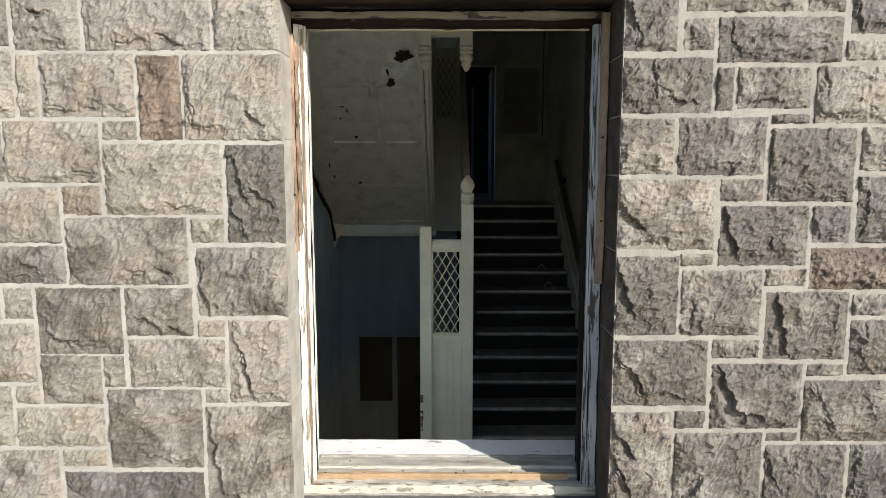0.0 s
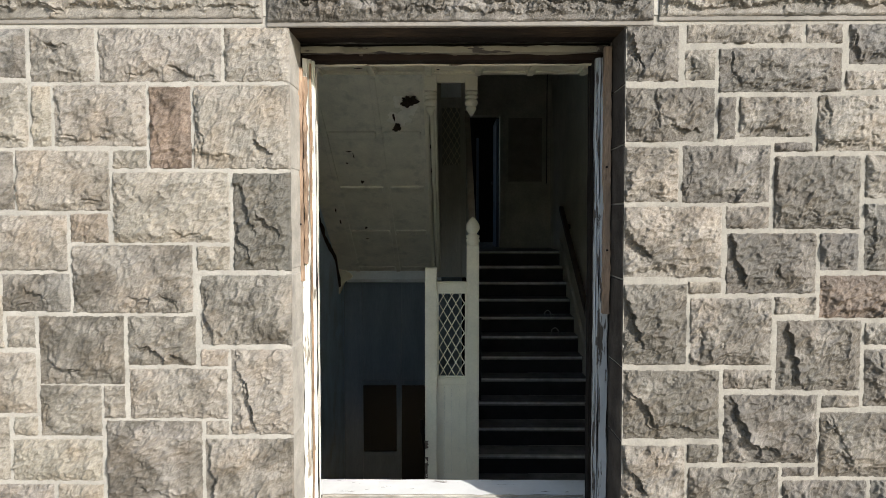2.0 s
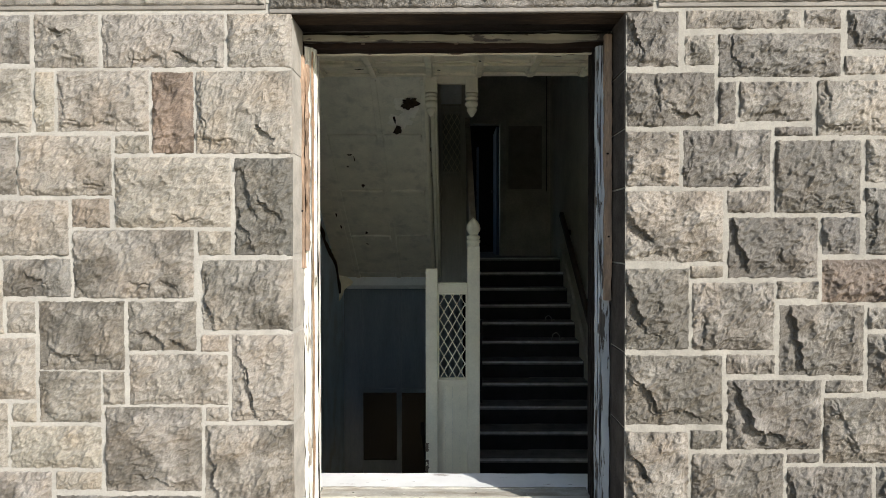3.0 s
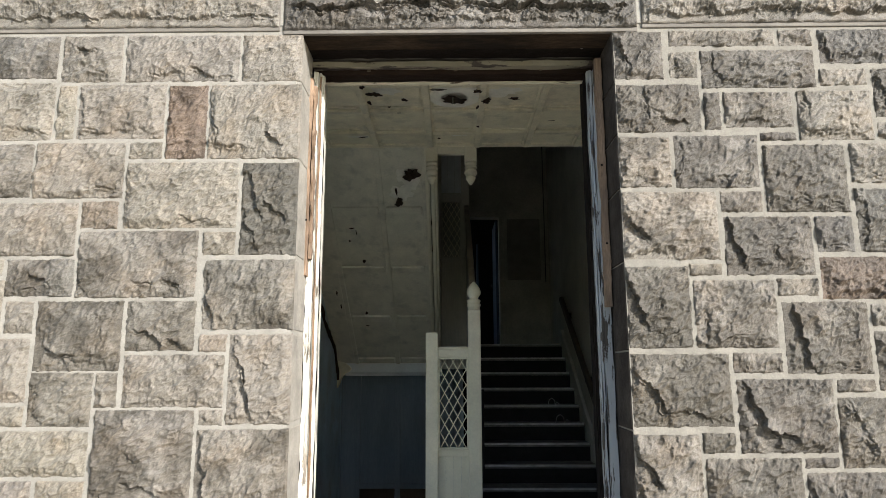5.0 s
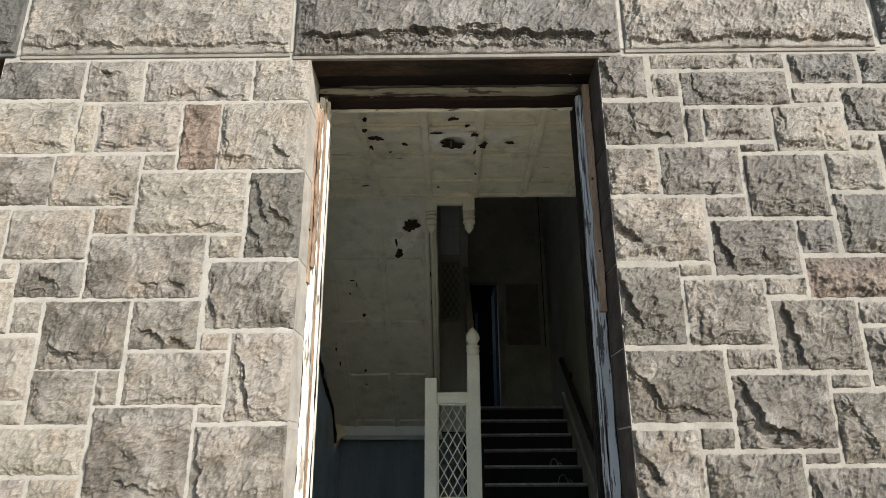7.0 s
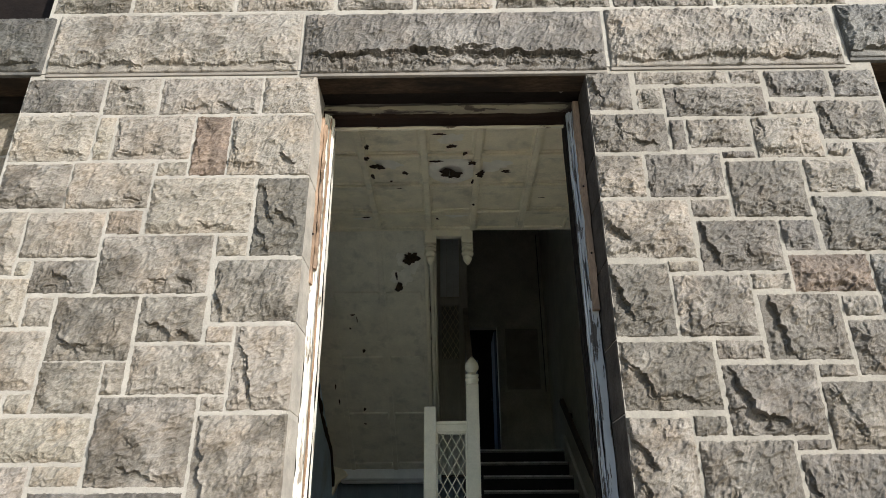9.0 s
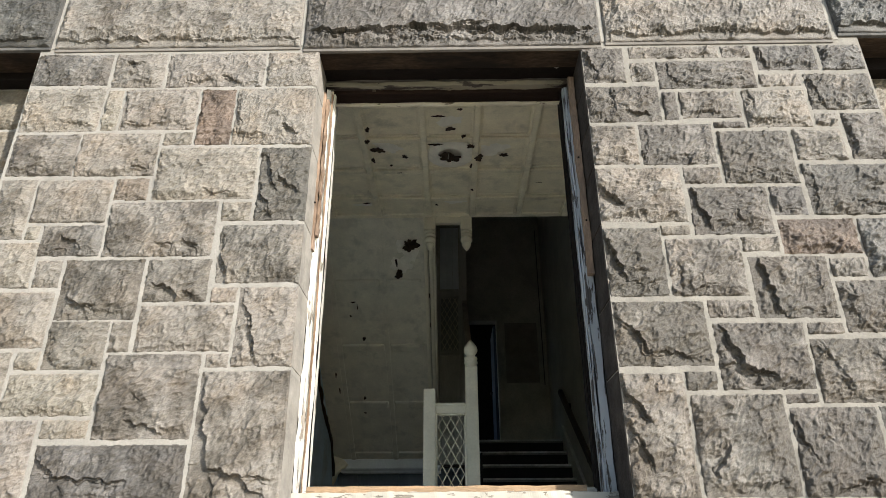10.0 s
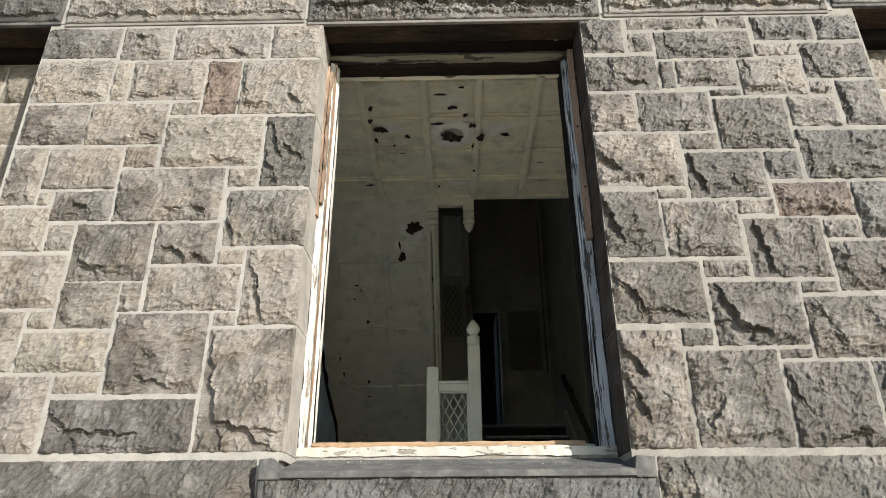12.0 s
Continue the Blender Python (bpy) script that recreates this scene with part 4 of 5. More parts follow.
def rock(x0, z0, x1, z1, tone, seed, parent=None, wall_y=WALL, depth=None, ledge=None, name="stone", rough=None, cell=0.0031):
    """One stone with a pitched, broken face, low at its joints."""
    rnd = random.Random(seed)
    w, h = x1 - x0, z1 - z0
    left_side = x0 < 0
    if rough is None:
        rough = 0.85 if left_side else 1.0
    nx, nz = max(8, int(w / cell)), max(8, int(h / cell))
    H = depth or min(0.024, 0.010 + 0.045 * min(w, h)) * rnd.uniform(0.85, 1.2)
    pad = 0.009
    U, V = np.meshgrid(np.linspace(-pad, w + pad, nx + 1), np.linspace(-pad, h + pad, nz + 1))
    grit = fractal_noise(U * 46, V * 46, seed, 3, 0.6)
    Uw = U + 0.010 * smooth_noise(U * 15, V * 15, seed + 11) + 0.0035 * grit
    Vw = V + 0.010 * smooth_noise(U * 15, V * 15, seed + 12) + 0.0035 * np.roll(grit, 7, 1)
    # large chipped planes and a soft swell
    face = np.full(U.shape, 9.0)
    for _ in range(3):
        cx, cz = rnd.uniform(0.2, 0.8) * w, rnd.uniform(0.2, 0.8) * h
        gx, gz = rnd.gauss(0, 0.035) * min(1, 0.3 / w), rnd.gauss(0, 0.05)
        face = np.minimum(face, H * rnd.uniform(0.95, 1.15) + gx * (Uw - cx) + gz * (Vw - cz))
    face += H - face.mean() + 0.0035 * fractal_noise(U * 6, V * 6, seed + 21, 2)
    # pitched sides: each edge starts at its own height and runs up to the face
    steep_left = rnd.random() < (0.35 if left_side else 0.6)
    sides = ((Uw, 0.012 if steep_left else 0.005, rnd.uniform(0.5, 0.9) if steep_left else rnd.uniform(0.25, 0.55)), (w - Uw, 0.004, rnd.uniform(0.25, 0.55)),
             (Vw, rnd.choice((0.004, 0.005, 0.009)), rnd.uniform(0.25, 0.6)), (h - Vw, 0.006, rnd.uniform(0.2, 0.45)))
    for far, low, rise in sides:
        face = np.minimum(face, low + np.maximum(far, 0) * rise + 0.0022 * grit * rough)
    # broken ledges: what lies below or beside a ragged line falls back
    lines = [(*one[:4], 1.5 * one[4]) for one in ledge or []]
    if min(w, h) > 0.12:
        if not ledge and rnd.random() < (0.5 if left_side else 0.8):
            lines.append((rnd.uniform(0.05, 0.17), rnd.uniform(0.3, 0.7), rnd.uniform(-1.75, -1.15), rnd.uniform(0.2, 0.5), rnd.uniform(0.012, 0.026)))
        if rnd.random() < 0.7:
            lines.append((rnd.uniform(0.3, 0.8), rnd.uniform(0.07, 0.2), rnd.uniform(-0.25, 0.15), rnd.uniform(0.15, 0.4), rnd.uniform(0.006, 0.014)))
        if rnd.random() < (0.35 if left_side else 0.5):
            lines.append((rnd.uniform(0.3, 0.8), rnd.uniform(0.3, 0.7), rnd.uniform(-1.2, 0.1), rnd.uniform(0.07, 0.14), rnd.uniform(0.007, 0.014)))
    elif rnd.random() < 0.5:
        lines.append((rnd.uniform(0.1, 0.4), rnd.uniform(0.2, 0.5), rnd.uniform(-1.3, 0.1), rnd.uniform(0.15, 0.3), rnd.uniform(0.006, 0.010)))
    broken = np.zeros(U.shape)
    for n, (u0, v0, tilt, reach, drop) in enumerate(lines):
        at = seed + 131 * (n + 1)
        du, dv = Uw - u0 * w, Vw - v0 * h
        along, across = du * math.cos(tilt) + dv * math.sin(tilt), -du * math.sin(tilt) + dv * math.cos(tilt)
        zero = np.zeros(U.shape)
        jag = 0.022 * smooth_noise(along * 11, zero + 3.3, at) + 0.010 * smooth_noise(along * 31, zero + 1.3, at) + 0.005 * smooth_noise(along * 90, zero + 4.3, at)
        bite = np.clip(0.8 + 0.8 * smooth_noise(along * 14, zero + 7.7, at), 0.1, 1.4)
        back = jag - across
        inside = np.clip(1 - np.abs(along) / (reach * max(w, h)), 0, 1) ** 0.45 * bite
        step = np.clip(back / 0.0035, 0, 1) * (0.12 + 0.88 * np.exp(-np.maximum(back, 0) / 0.022)) * np.clip(1 - back / 0.11, 0, 1)
        second = np.clip((back - 0.016 - 0.007 * smooth_noise(along * 24, zero + 9.1, at)) / 0.004, 0, 1) * np.exp(-np.maximum(back - 0.016, 0) / 0.020)
        lip = np.exp(-np.abs(back) / 0.02) * (back < 0)
        face += drop * inside * (0.18 * lip - step - 0.6 * second)
        broken = np.maximum(broken, np.minimum(1, drop / 0.02) * np.clip(inside, 0, 1) * (back > 0) * np.exp(-np.maximum(back, 0) / 0.06))
    # small fracture facets, long along the cleavage
    lean = rnd.uniform(0.5, 1.0)
    P, Q = Uw * math.cos(lean) + Vw * math.sin(lean), Vw * math.cos(lean) - Uw * math.sin(lean)
    crinkle = 0.0200 * scoops(P * 14, Q * 25, seed + 31) + 0.0120 * scoops(P * 34, Q * 60, seed + 41) + 0.0036 * fractal_noise(P * 34, Q * 70, seed + 51, 3, 0.6)
    face += rough * crinkle * (0.8 + 0.5 * smooth_noise(U * 9, V * 9, seed + 61) + 0.9 * broken) + 0.0011 * rough * grit
    edge = np.minimum(np.minimum(U, w - U), np.minimum(V, h - V)) + 0.0035 + 0.0015 * grit + 0.0026 * smooth_noise(U * 19, V * 19, seed + 71)
    rim = np.clip((edge + 0.004) / 0.009, -0.4, 1)
    lift = np.where(rim > 0, 1 - (1 - rim) ** 2.2, rim)
    Y = wall_y + 0.004 - np.where(face > 0.008, face, 0.0045 + 0.0035 * np.exp(np.minimum(face - 0.008, 0) / 0.0035)) * lift
    Y = np.where(edge < -0.0065, wall_y + 0.012, Y)
    verts = np.stack([U + x0, Y, V + z0], -1).reshape(-1)
    i = np.arange((nz + 1) * (nx + 1)).reshape(nz + 1, nx + 1)
    quads = np.stack([i[:-1, :-1], i[:-1, 1:], i[1:, 1:], i[1:, :-1]], -1).reshape(-1)
    me = bpy.data.meshes.new(name)
    me.vertices.add(len(verts) // 3)
    me.loops.add(len(quads))
    me.polygons.add(len(quads) // 4)
    me.vertices.foreach_set("co", verts.astype(np.float32))
    me.loops.foreach_set("vertex_index", quads.astype(np.int32))
    me.polygons.foreach_set("loop_start", np.arange(0, len(quads), 4, dtype=np.int32))
    me.polygons.foreach_set("use_smooth", np.ones(len(quads) // 4, dtype=bool))
    me.update(calc_edges=True)
    me.materials.append(STONE)
    me.set_sharp_from_angle(angle=radians(52))
    ob = new(name, me)
    ob.parent = parent or wall_front
    c = TONES[tone]
    f = rnd.uniform(0.89, 1.04) * (1.02 if left_side else 0.95)
    # right stones are sootier; the last term paints dappled shade lower right
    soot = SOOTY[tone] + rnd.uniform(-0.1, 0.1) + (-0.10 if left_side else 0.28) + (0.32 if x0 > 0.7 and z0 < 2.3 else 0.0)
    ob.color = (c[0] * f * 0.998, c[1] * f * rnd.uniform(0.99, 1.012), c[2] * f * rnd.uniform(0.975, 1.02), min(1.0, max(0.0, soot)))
    return ob


LEFT_UPPER = ((-2.235, 3.50, -1.83, 3.70, "k"), (-1.80, 3.48, -1.53, 3.70, "g"), (-1.505, 3.48, -0.985, 3.70, "g"), (-0.965, 3.48, -0.699, 3.70, "g"),
              (-2.23, 3.20, -1.825, 3.47, "b"), (-1.80, 3.205, -1.725, 3.455, "b"), (-1.705, 3.205, -1.315, 3.46, "b"), (-1.29, 3.11, -1.12, 3.45, "r"), (-1.10, 3.11, -0.699, 3.455, "b"),
              (-1.455, 3.11, -1.315, 3.18, "b"), (-2.225, 2.935, -1.895, 3.175, "d"), (-1.875, 2.93, -1.48, 3.18, "b"), (-1.455, 2.79, -0.96, 3.085, "b"), (-0.935, 2.67, -0.699, 3.08, "k"))
LEFT_MIDDLE = ((-2.225, 2.58, -2.055, 2.905, "d"), (-2.03, 2.67, -1.67, 2.90, "b"), (-1.645, 2.79, -1.49, 2.905, "n"), (-1.64, 2.485, -1.125, 2.77, "d"), (-1.095, 2.67, -0.96, 2.765, "b"), (-1.08, 2.345, -0.699, 2.64, "d"),
               (-2.03, 2.58, -1.975, 2.645, "b"), (-1.95, 2.49, -1.66, 2.645, "k"), (-2.22, 2.33, -1.96, 2.555, "b"), (-1.935, 2.33, -1.82, 2.46, "b"), (-2.22, 2.04, -1.82, 2.30, "b"),
               (-1.795, 2.17, -1.43, 2.46, "d"), (-1.405, 2.255, -1.115, 2.46, "d"), (-1.085, 2.25, -0.975, 2.315, "b"))
LEFT_LOWER = ((-1.40, 2.02, -0.98, 2.23, "b"), (-0.955, 1.95, -0.699, 2.315, "b"), (-1.795, 1.94, -1.535, 2.155, "d"), (-1.515, 2.02, -1.43, 2.155, "b"), (-1.915, 1.94, -1.82, 2.015, "b"),
              (-2.22, 1.745, -1.945, 2.015, "b"), (-1.925, 1.74, -1.535, 1.915, "b"), (-1.505, 1.64, -1.095, 2.00, "d"), (-1.07, 1.945, -0.975, 2.00, "b"), (-1.075, 1.395, -0.699, 1.92, "d"),
              (-2.22, 1.395, -1.755, 1.715, "g"), (-1.725, 1.645, -1.535, 1.715, "b"), (-1.725, 1.395, -1.10, 1.61, "k"))
RIGHT_UPPER = ((0.752, 3.475, 0.965, 3.70, "d"), (1.005, 3.635, 1.485, 3.705, "b"), (1.51, 3.635, 1.655, 3.705, "b"), (1.69, 3.545, 2.005, 3.705, "k"), (2.035, 3.545, 2.255, 3.705, "k"),
               (1.0, 3.48, 1.12, 3.60, "b"), (1.145, 3.43, 1.655, 3.605, "d"), (1.68, 3.44, 1.885, 3.51, "b"), (1.915, 3.285, 2.255, 3.51, "d"),
               (0.752, 3.22, 1.12, 3.44, "d"), (1.145, 3.23, 1.21, 3.40, "d"), (1.235, 3.24, 1.535, 3.40, "d"), (1.565, 3.18, 1.89, 3.405, "b"), (1.915, 3.18, 2.02, 3.255, "b"), (2.05, 2.98, 2.255, 3.255, "d"), (1.385, 3.178, 1.54, 3.208, "d"))
RIGHT_MIDDLE = ((0.752, 2.965, 0.97, 3.19, "b"), (0.995, 2.96, 1.36, 3.195, "d"), (1.39, 2.85, 1.745, 3.15, "d"), (1.775, 2.98, 2.02, 3.155, "b"), (0.752, 2.64, 1.16, 2.935, "b"), (1.185, 2.85, 1.36, 2.935, "b"),
                (1.19, 2.57, 1.565, 2.82, "d"), (1.59, 2.67, 1.745, 2.82, "k"), (1.775, 2.67, 2.255, 2.945, "k"), (1.03, 2.57, 1.16, 2.612, "b"), (1.59, 2.465, 1.945, 2.64, "r"), (1.97, 2.345, 2.255, 2.64, "k"),
                (0.752, 2.26, 1.015, 2.60, "d"), (1.04, 2.26, 1.38, 2.54, "b"), (1.40, 2.48, 1.565, 2.545, "b"), (1.41, 2.15, 1.765, 2.445, "d"), (1.79, 2.35, 1.945, 2.435, "b"), (1.79, 2.08, 2.255, 2.32, "d"))
RIGHT_LOWER = ((0.752, 1.935, 1.16, 2.225, "d"), (1.185, 2.155, 1.385, 2.23, "b"), (1.19, 1.83, 1.585, 2.12, "d"), (1.61, 2.075, 1.765, 2.12, "d"), (1.605, 1.77, 2.255, 2.045, "d"), (0.752, 1.395, 1.015, 1.895, "b"),
               (1.035, 1.83, 1.16, 1.90, "d"), (1.04, 1.395, 1.425, 1.80, "d"), (1.445, 1.772, 1.58, 1.802, "d"), (1.45, 1.395, 1.805, 1.745, "d"), (1.83, 1.395, 2.255, 1.745, "k"))
# deep broken ledges of single stones: place in the stone, tilt, reach and drop
LEDGES = {(-0.935, 2.67): [(0.26, 0.62, -1.35, 0.3, 0.030), (0.16, 0.25, -1.25, 0.25, 0.028), (0.62, 0.50, -0.95, 0.2, 0.020)], (-1.10, 3.11): [(0.72, 0.24, -0.5, 0.14, 0.035), (0.04, 0.6, -1.4, 0.4, 0.025), (0.2, 0.14, 0, 0.2, 0.015)],
          (-1.075, 1.395): [(0.13, 0.55, -1.35, 0.6, 0.04), (0.5, 0.2, -0.2, 0.4, 0.02)], (-1.725, 1.395): [(0.3, 0.42, -0.1, 0.35, 0.035), (0.12, 0.5, -0.8, 0.2, 0.03)],
          (-0.955, 1.95): [(0.25, 0.5, -1.35, 0.6, 0.025)], (-1.95, 2.49): [(0.55, 0.45, -0.6, 0.22, 0.04)], (-1.795, 2.17): [(0.25, 0.3, -0.3, 0.3, 0.022)], (-1.505, 1.64): [(0.55, 0.14, -0.3, 0.25, 0.025)]}
LEDGES.update({(0.752, 2.64): [(0.1, 0.5, -0.9, 0.22, 0.035)], (0.752, 3.22): [(0.68, 0.27, -0.2, 0.2, 0.04), (0.35, 0.75, -1.4, 0.3, 0.012)], (1.19, 1.83): [(0.22, 0.5, -1.1, 0.4, 0.045), (0.3, 0.3, -0.3, 0.3, 0.03)],
               (1.41, 2.15): [(0.2, 0.5, -1.3, 0.5, 0.04)], (1.19, 2.57): [(0.12, 0.5, -1.3, 0.5, 0.04)], (0.752, 2.26): [(0.15, 0.6, -1.2, 0.4, 0.035)], (0.752, 1.935): [(0.15, 0.6, -1.0, 0.4, 0.035), (0.6, 0.15, -0.1, 0.3, 0.02)],
               (0.752, 1.395): [(0.2, 0.75, -1.1, 0.2, 0.035), (0.2, 0.4, -1.2, 0.25, 0.035)], (0.752, 3.475): [(0.2, 0.5, -1.2, 0.4, 0.03)]})
LEDGES[(-1.075, 1.395)].append((0.62, 0.13, -0.5, 0.22, 0.03))
LEDGES[(-1.795, 2.17)].append((0.10, 0.28, -1.5, 0.18, 0.025))
LEDGES.update({(-1.405, 2.255): [(0.35, 0.30, -0.5, 0.30, 0.030), (0.78, 0.20, -0.4, 0.15, 0.02)], (-1.08, 2.345): [(0.09, 0.35, -1.5, 0.35, 0.022)], (-1.705, 3.205): [(0.40, 0.14, -0.05, 0.4, 0.013), (0.05, 0.45, -1.5, 0.4, 0.014)],
               (-1.80, 3.48): [(0.42, 0.65, -0.35, 0.2, 0.018)], (-1.455, 2.79): [(0.7, 0.14, -0.15, 0.25, 0.012)], (-1.64, 2.485): [(0.55, 0.2, -0.1, 0.1, 0.014), (0.82, 0.22, -0.5, 0.1, 0.016), (0.05, 0.2, -1.2, 0.12, 0.016)],
               (-1.505, 3.48): [(0.35, 0.14, -0.1, 0.16, 0.012), (0.68, 0.16, -0.35, 0.12, 0.014)], (1.04, 1.395): [(0.22, 0.35, -1.9, 0.2, 0.028), (0.5, 0.06, 0.05, 0.2, 0.016), (0.75, 0.17, 0.05, 0.08, 0.014)],
               (1.45, 1.395): [(0.5, 0.10, 0.1, 0.14, 0.02), (0.78, 0.2, -0.3, 0.12, 0.018), (0.1, 0.6, -1.3, 0.25, 0.02)]})
count = 0
for course in (LEFT_UPPER, LEFT_MIDDLE, LEFT_LOWER, RIGHT_UPPER, RIGHT_MIDDLE, RIGHT_LOWER):
    for x0, z0, x1, z1, tone in course:
        count += 1
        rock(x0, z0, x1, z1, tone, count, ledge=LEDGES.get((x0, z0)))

# dressed sides of the quoins in the window reveals
REVEAL_L = -0.693
part("mortar_joint", box(OPEN_L - 0.003, REVEAL_L - 0.003, WALL + 0.003, FACE - 0.004, 1.357, 3.703), MORTAR, wall_front)
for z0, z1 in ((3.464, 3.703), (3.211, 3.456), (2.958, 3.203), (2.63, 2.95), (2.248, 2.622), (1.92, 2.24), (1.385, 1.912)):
    # right-hand stones are near-black, their shade painted in
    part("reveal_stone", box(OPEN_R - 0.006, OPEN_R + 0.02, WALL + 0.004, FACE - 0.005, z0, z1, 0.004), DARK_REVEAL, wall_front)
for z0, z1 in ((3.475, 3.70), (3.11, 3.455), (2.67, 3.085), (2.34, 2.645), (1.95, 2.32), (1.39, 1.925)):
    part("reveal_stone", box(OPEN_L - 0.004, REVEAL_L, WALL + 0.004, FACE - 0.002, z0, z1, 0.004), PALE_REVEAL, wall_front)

for side, edge in ((-1, PIER_L), (1, PIER_R)):
    xa, xb = sorted((edge + side * 0.006, edge - side * 0.02))
    # pier returns use the same stone to carry the recess shade
    for r in range(8):
        part("reveal_stone", box(xa, xb, WALL + 0.012, 3.076, 1.42 + 0.29 * r, 1.70 + 0.29 * r, 0.004), DARK_REVEAL, wall_front)
    # side lintel underside, darkened to paint the shade below it
    part("soffit", box(*sorted((edge + side * 0.012, edge + side * 3.0)), 2.83, 2.985, 3.728 if side < 0 else 3.758, 3.734 if side < 0 else 3.764), DARK_SOFFIT, wall_front, "underside of the side lintel, recess shade put into its colour")

# lintel course: blocks with a dressed margin round a broken face
DEEP_BREAK = ((0.12, 0.26, -0.04, 0.20, 0.026), (0.40, 0.31, 0.03, 0.24, 0.030), (0.66, 0.25, -0.04, 0.24, 0.034), (0.90, 0.24, 0.06, 0.16, 0.028), (0.55, 0.10, -0.03, 0.3, 0.014))
LOW_BREAK = ((0.12, 0.09, -0.02, 0.18, 0.026), (0.40, 0.11, 0.02, 0.22, 0.028), (0.66, 0.09, -0.03, 0.22, 0.030), (0.90, 0.11, 0.04, 0.16, 0.026))


def margin_block(x0, x1, z0, z1, tone, seed, proud=0.0, margin=0.028, name="band_stone", broken=1.0, low=False):
    bm = box(x0, x1, WALL - 0.008 - proud, WALL + 0.30, z0, z1, 0.005)
    b = part(name, bm, SILL_STONE if tone == "k" else SOFFIT_STONE, wall_front)
    rock(x0 + 0.012, z0 + margin, x1 - 0.012, z1 - 0.01, tone, seed, b, WALL - 0.016 - proud, 0.034, [(u, v, tilt, reach, drop * broken) for u, v, tilt, reach, drop in (LOW_BREAK if low else DEEP_BREAK)], "rock_face")
    return b


margin_block(-2.165, -0.80, 3.722, 4.14, "g", 201, broken=0.6, low=True)
margin_block(-0.785, 0.86, 3.705, 4.13, "l", 202, name="lintel")
part("soffit", box(OPEN_L, OPEN_R, WALL + 0.012, 2.962, 3.700, 3.706), DARK_SOFFIT, wall_front, "dark brown underside of the lintel")
margin_block(0.88, 2.13, 3.724, 4.14, "g", 203, broken=0.7, low=True)
for xa, xb in ((-0.80, -0.785), (0.86, 0.88)):
    part("mortar_joint", box(xa, xb, WALL - 0.005, WALL + 0.05, 3.75, 4.13), MORTAR, wall_front)
side_left = margin_block(-5.2, -2.19, 3.735, 4.125, "k", 204, 0.004, name="lintel", low=True)
side_right = margin_block(2.16, 5.2, 3.765, 4.15, "k", 205, 0.004, name="lintel", low=True)
for block in (side_left, side_right):
    for face in block.children:
        face.color = (0.098, 0.096, 0.088, 0.85)
for xa, xb in ((-2.19, -2.165), (2.13, 2.16)):
    part("mortar_joint", box(xa, xb, WALL - 0.004, WALL + 0.25, 3.745, 4.13), MORTAR, wall_front)
for k, (x0, x1) in enumerate(((-2.22, -1.80), (-1.77, -1.21), (-1.18, -0.64), (-0.61, -0.19), (-0.16, 0.26), (0.29, 0.92), (0.95, 1.5), (1.53, 2.24))):
    rock(x0, 4.175, x1, 4.46, "b" if k % 3 else "d", 220 + k)

# sill course
part("sill_face", box(SILL_L - 0.085, SILL_R + 0.08, 2.768, WALL + 0.1, 1.02, 1.281, 0.01), SILL_STONE, sill)
rock(SILL_L - 0.08, 1.03, SILL_R + 0.075, 1.278, "k", 210, sill, 2.772, 0.022).color = (0.088, 0.086, 0.082, 0.6)
for x0, x1, k in ((-2.23, -0.805, 211), (0.850, 2.25, 212)):
    rock(x0, 1.05, x1, 1.355, "k", k, None, WALL, 0.05)

# dark heads deepen the black shade under the side lintels by colour
for x0, x1 in ((-6, PIER_L - 0.002), (PIER_R + 0.002, 6)):
    tagged(part("blocked_window_head", box(x0, x1, 2.99, 3.078, 3.68, 3.80, 0.005), DARK_WOOD_SHADE), "dark timber head over a blocked window, recess shade put into its colour", "window head", kind="structure")

# sheet whose near-black colour paints an unlit opening
tagged(part("upper_opening_shade", box(-5.2, PIER_L - 0.05, 3.13, 3.158, 4.13, 5.6), DARK_WOOD_SHADE), "near-black sheet standing in for an unlit opening above the side lintel", "window", kind="structure")

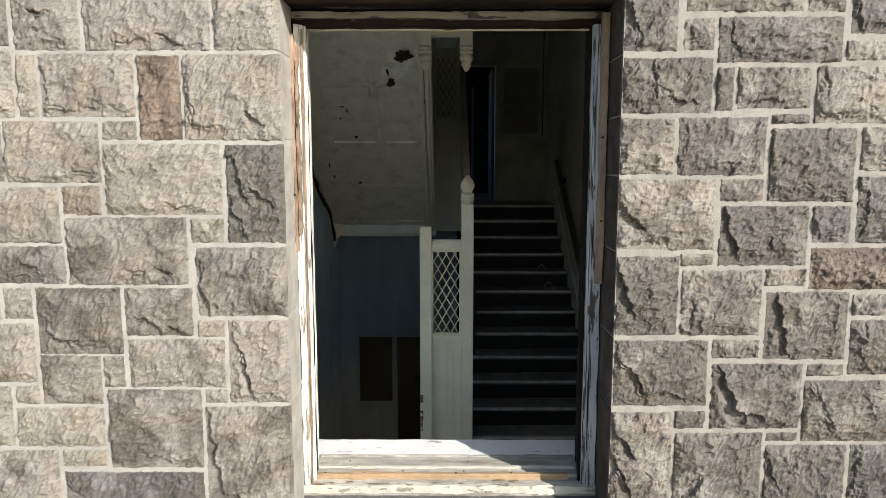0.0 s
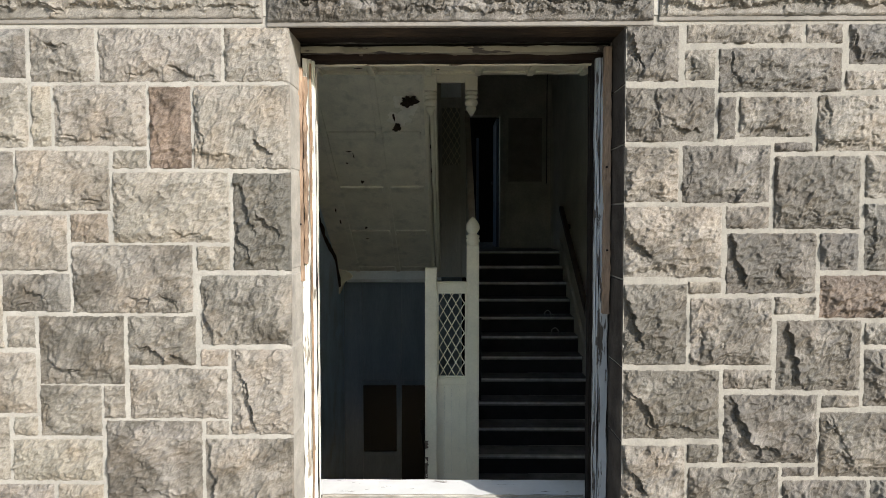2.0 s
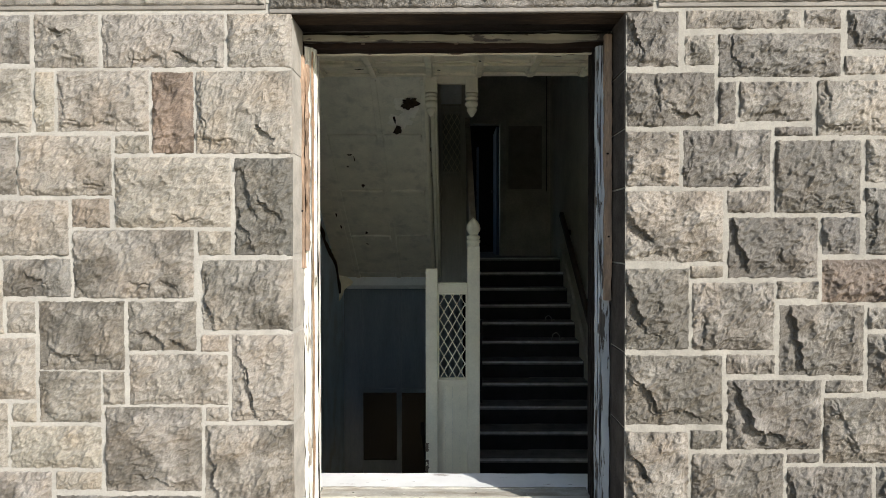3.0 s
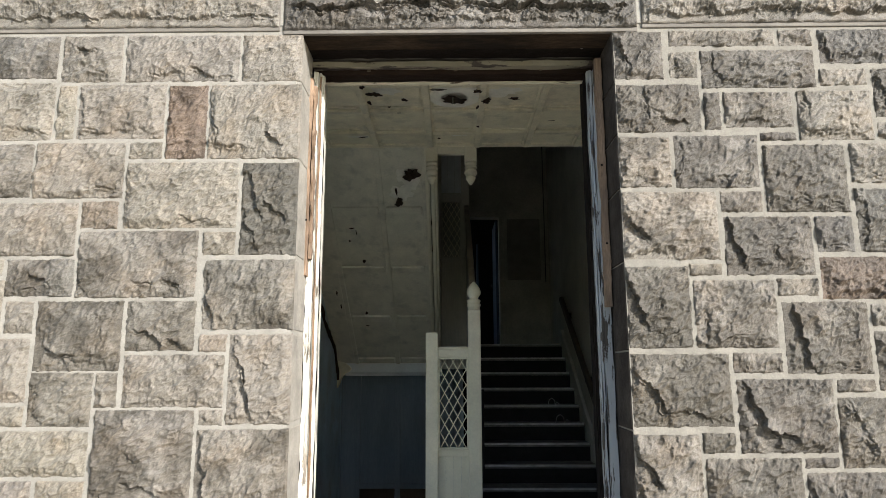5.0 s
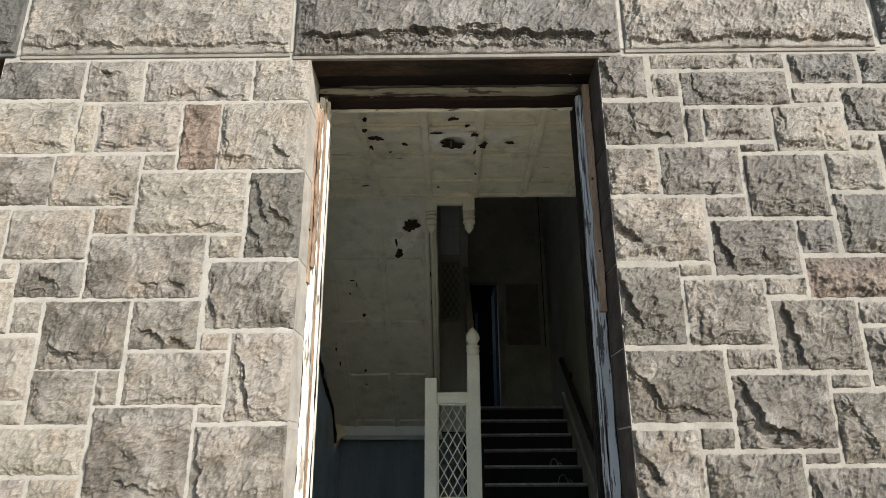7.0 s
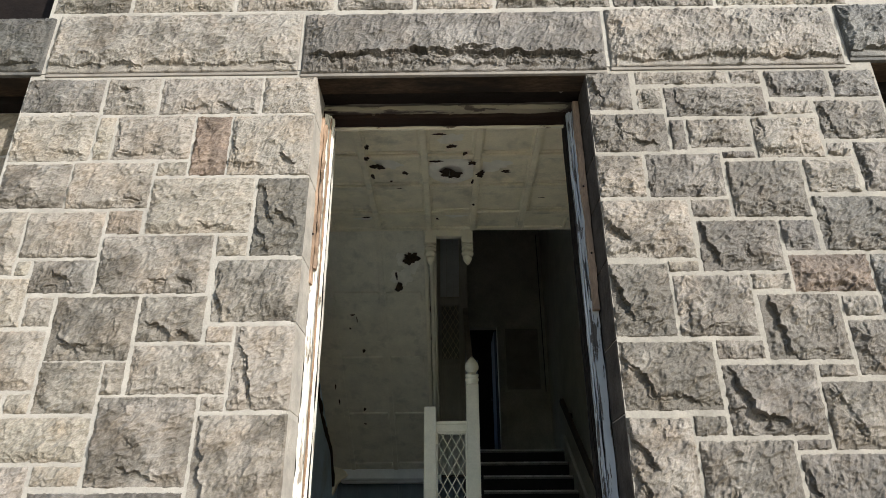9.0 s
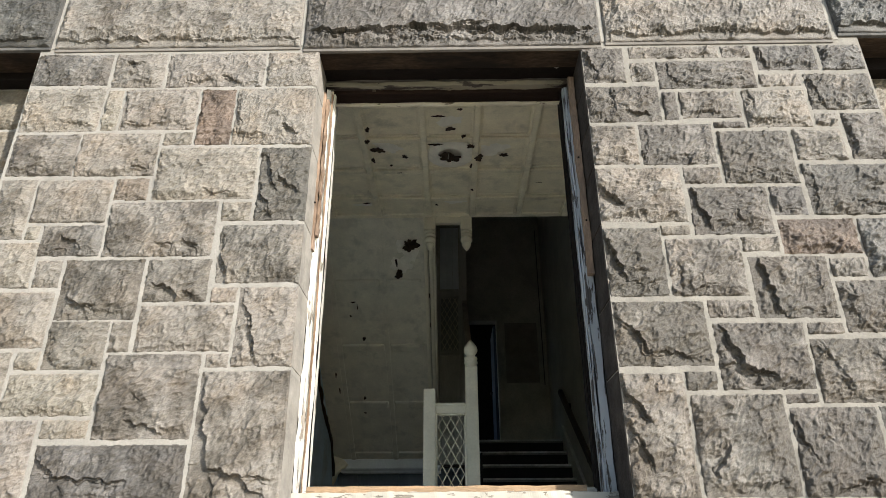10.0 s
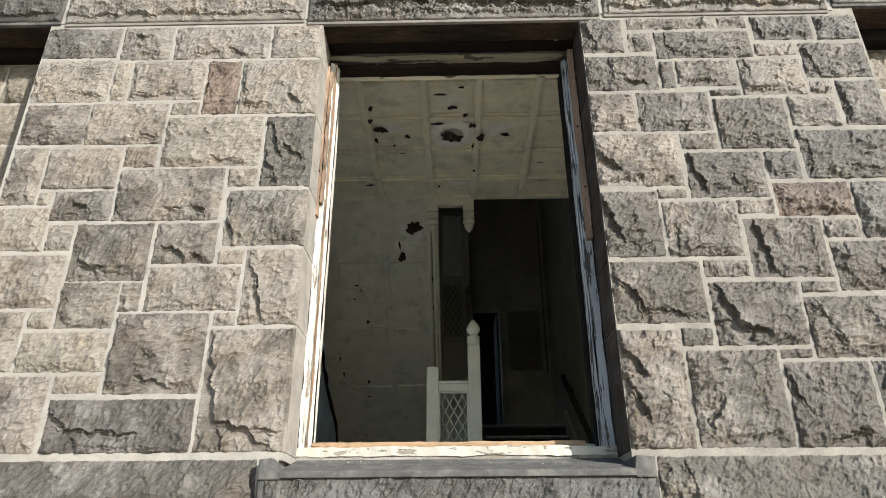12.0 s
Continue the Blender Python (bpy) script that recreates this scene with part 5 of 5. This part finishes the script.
# buff infill blocks in the recesses beside the pier
for side in (-1, 1):
    edge = PIER_L if side < 0 else PIER_R
    rnd = random.Random(side)
    for r in range(8):
        z1 = 3.67 - 0.29 * r
        z0 = z1 - 0.265
        x = edge
        while abs(x - edge) < 1.6:
            wdt = rnd.uniform(0.35, 0.6)
            xa, xb = sorted((x, x + side * wdt))
            ob = rock(xa + 0.01, z0, xb - 0.01, z1, "b", 300 + r * 7 + int(abs(x) * 10) + side, None, 3.08, 0.018, cell=0.006)
            ob.color = (0.19, 0.165, 0.13, 0.05)
            x += side * wdt

# flecks of old paint fallen on the stone sill
bm = bmesh.new()
rnd = random.Random(77)
for k in range(70):
    x, y, r = rnd.uniform(SILL_L + 0.03, SILL_R - 0.03), 2.77 + 0.27 * rnd.random() ** 0.8, rnd.uniform(0.0010, 0.0032) * (2.2 if k % 9 == 0 else 1)
    z = 1.312 + (y - 2.768) * 0.2534
    ring = [bm.verts.new((x + r * rnd.uniform(0.6, 1.5) * math.cos(a), y + r * rnd.uniform(0.6, 1.5) * math.sin(a), z + 0.22 * r * math.sin(a))) for a in (0, 1.3, 2.5, 3.8, 5.0)]
    top = bm.verts.new((x, y, z + 0.0025))
    for a, b in zip(ring, ring[1:] + ring[:1]):
        bm.faces.new((a, b, top))
for k in range(120):
    x, y, r = rnd.uniform(OPEN_L + 0.03, OPEN_R - 0.03), rnd.choice((rnd.uniform(3.06, 3.10), rnd.uniform(3.135, 3.185), rnd.uniform(3.21, 3.34))), rnd.uniform(0.001, 0.003) * (2.2 if k % 8 == 0 else 1)
    z = 1.438 if y < 3.12 else (1.454 if y < 3.20 else 1.451)
    ring = [bm.verts.new((x + r * rnd.uniform(0.6, 1.6) * math.cos(a), y + r * rnd.uniform(0.6, 1.5) * math.sin(a), z)) for a in (0, 1.3, 2.5, 3.8, 5.0)]
    top = bm.verts.new((x, y, z + 0.6 * r + 0.002))
    for a, b in zip(ring, ring[1:] + ring[:1]):
        bm.faces.new((a, b, top))
tagged(part("paint_flecks", bm, SUBSILL_PAINT), "small white paint flecks scattered on the stone and timber sills", "paint flecks", kind="stuff")
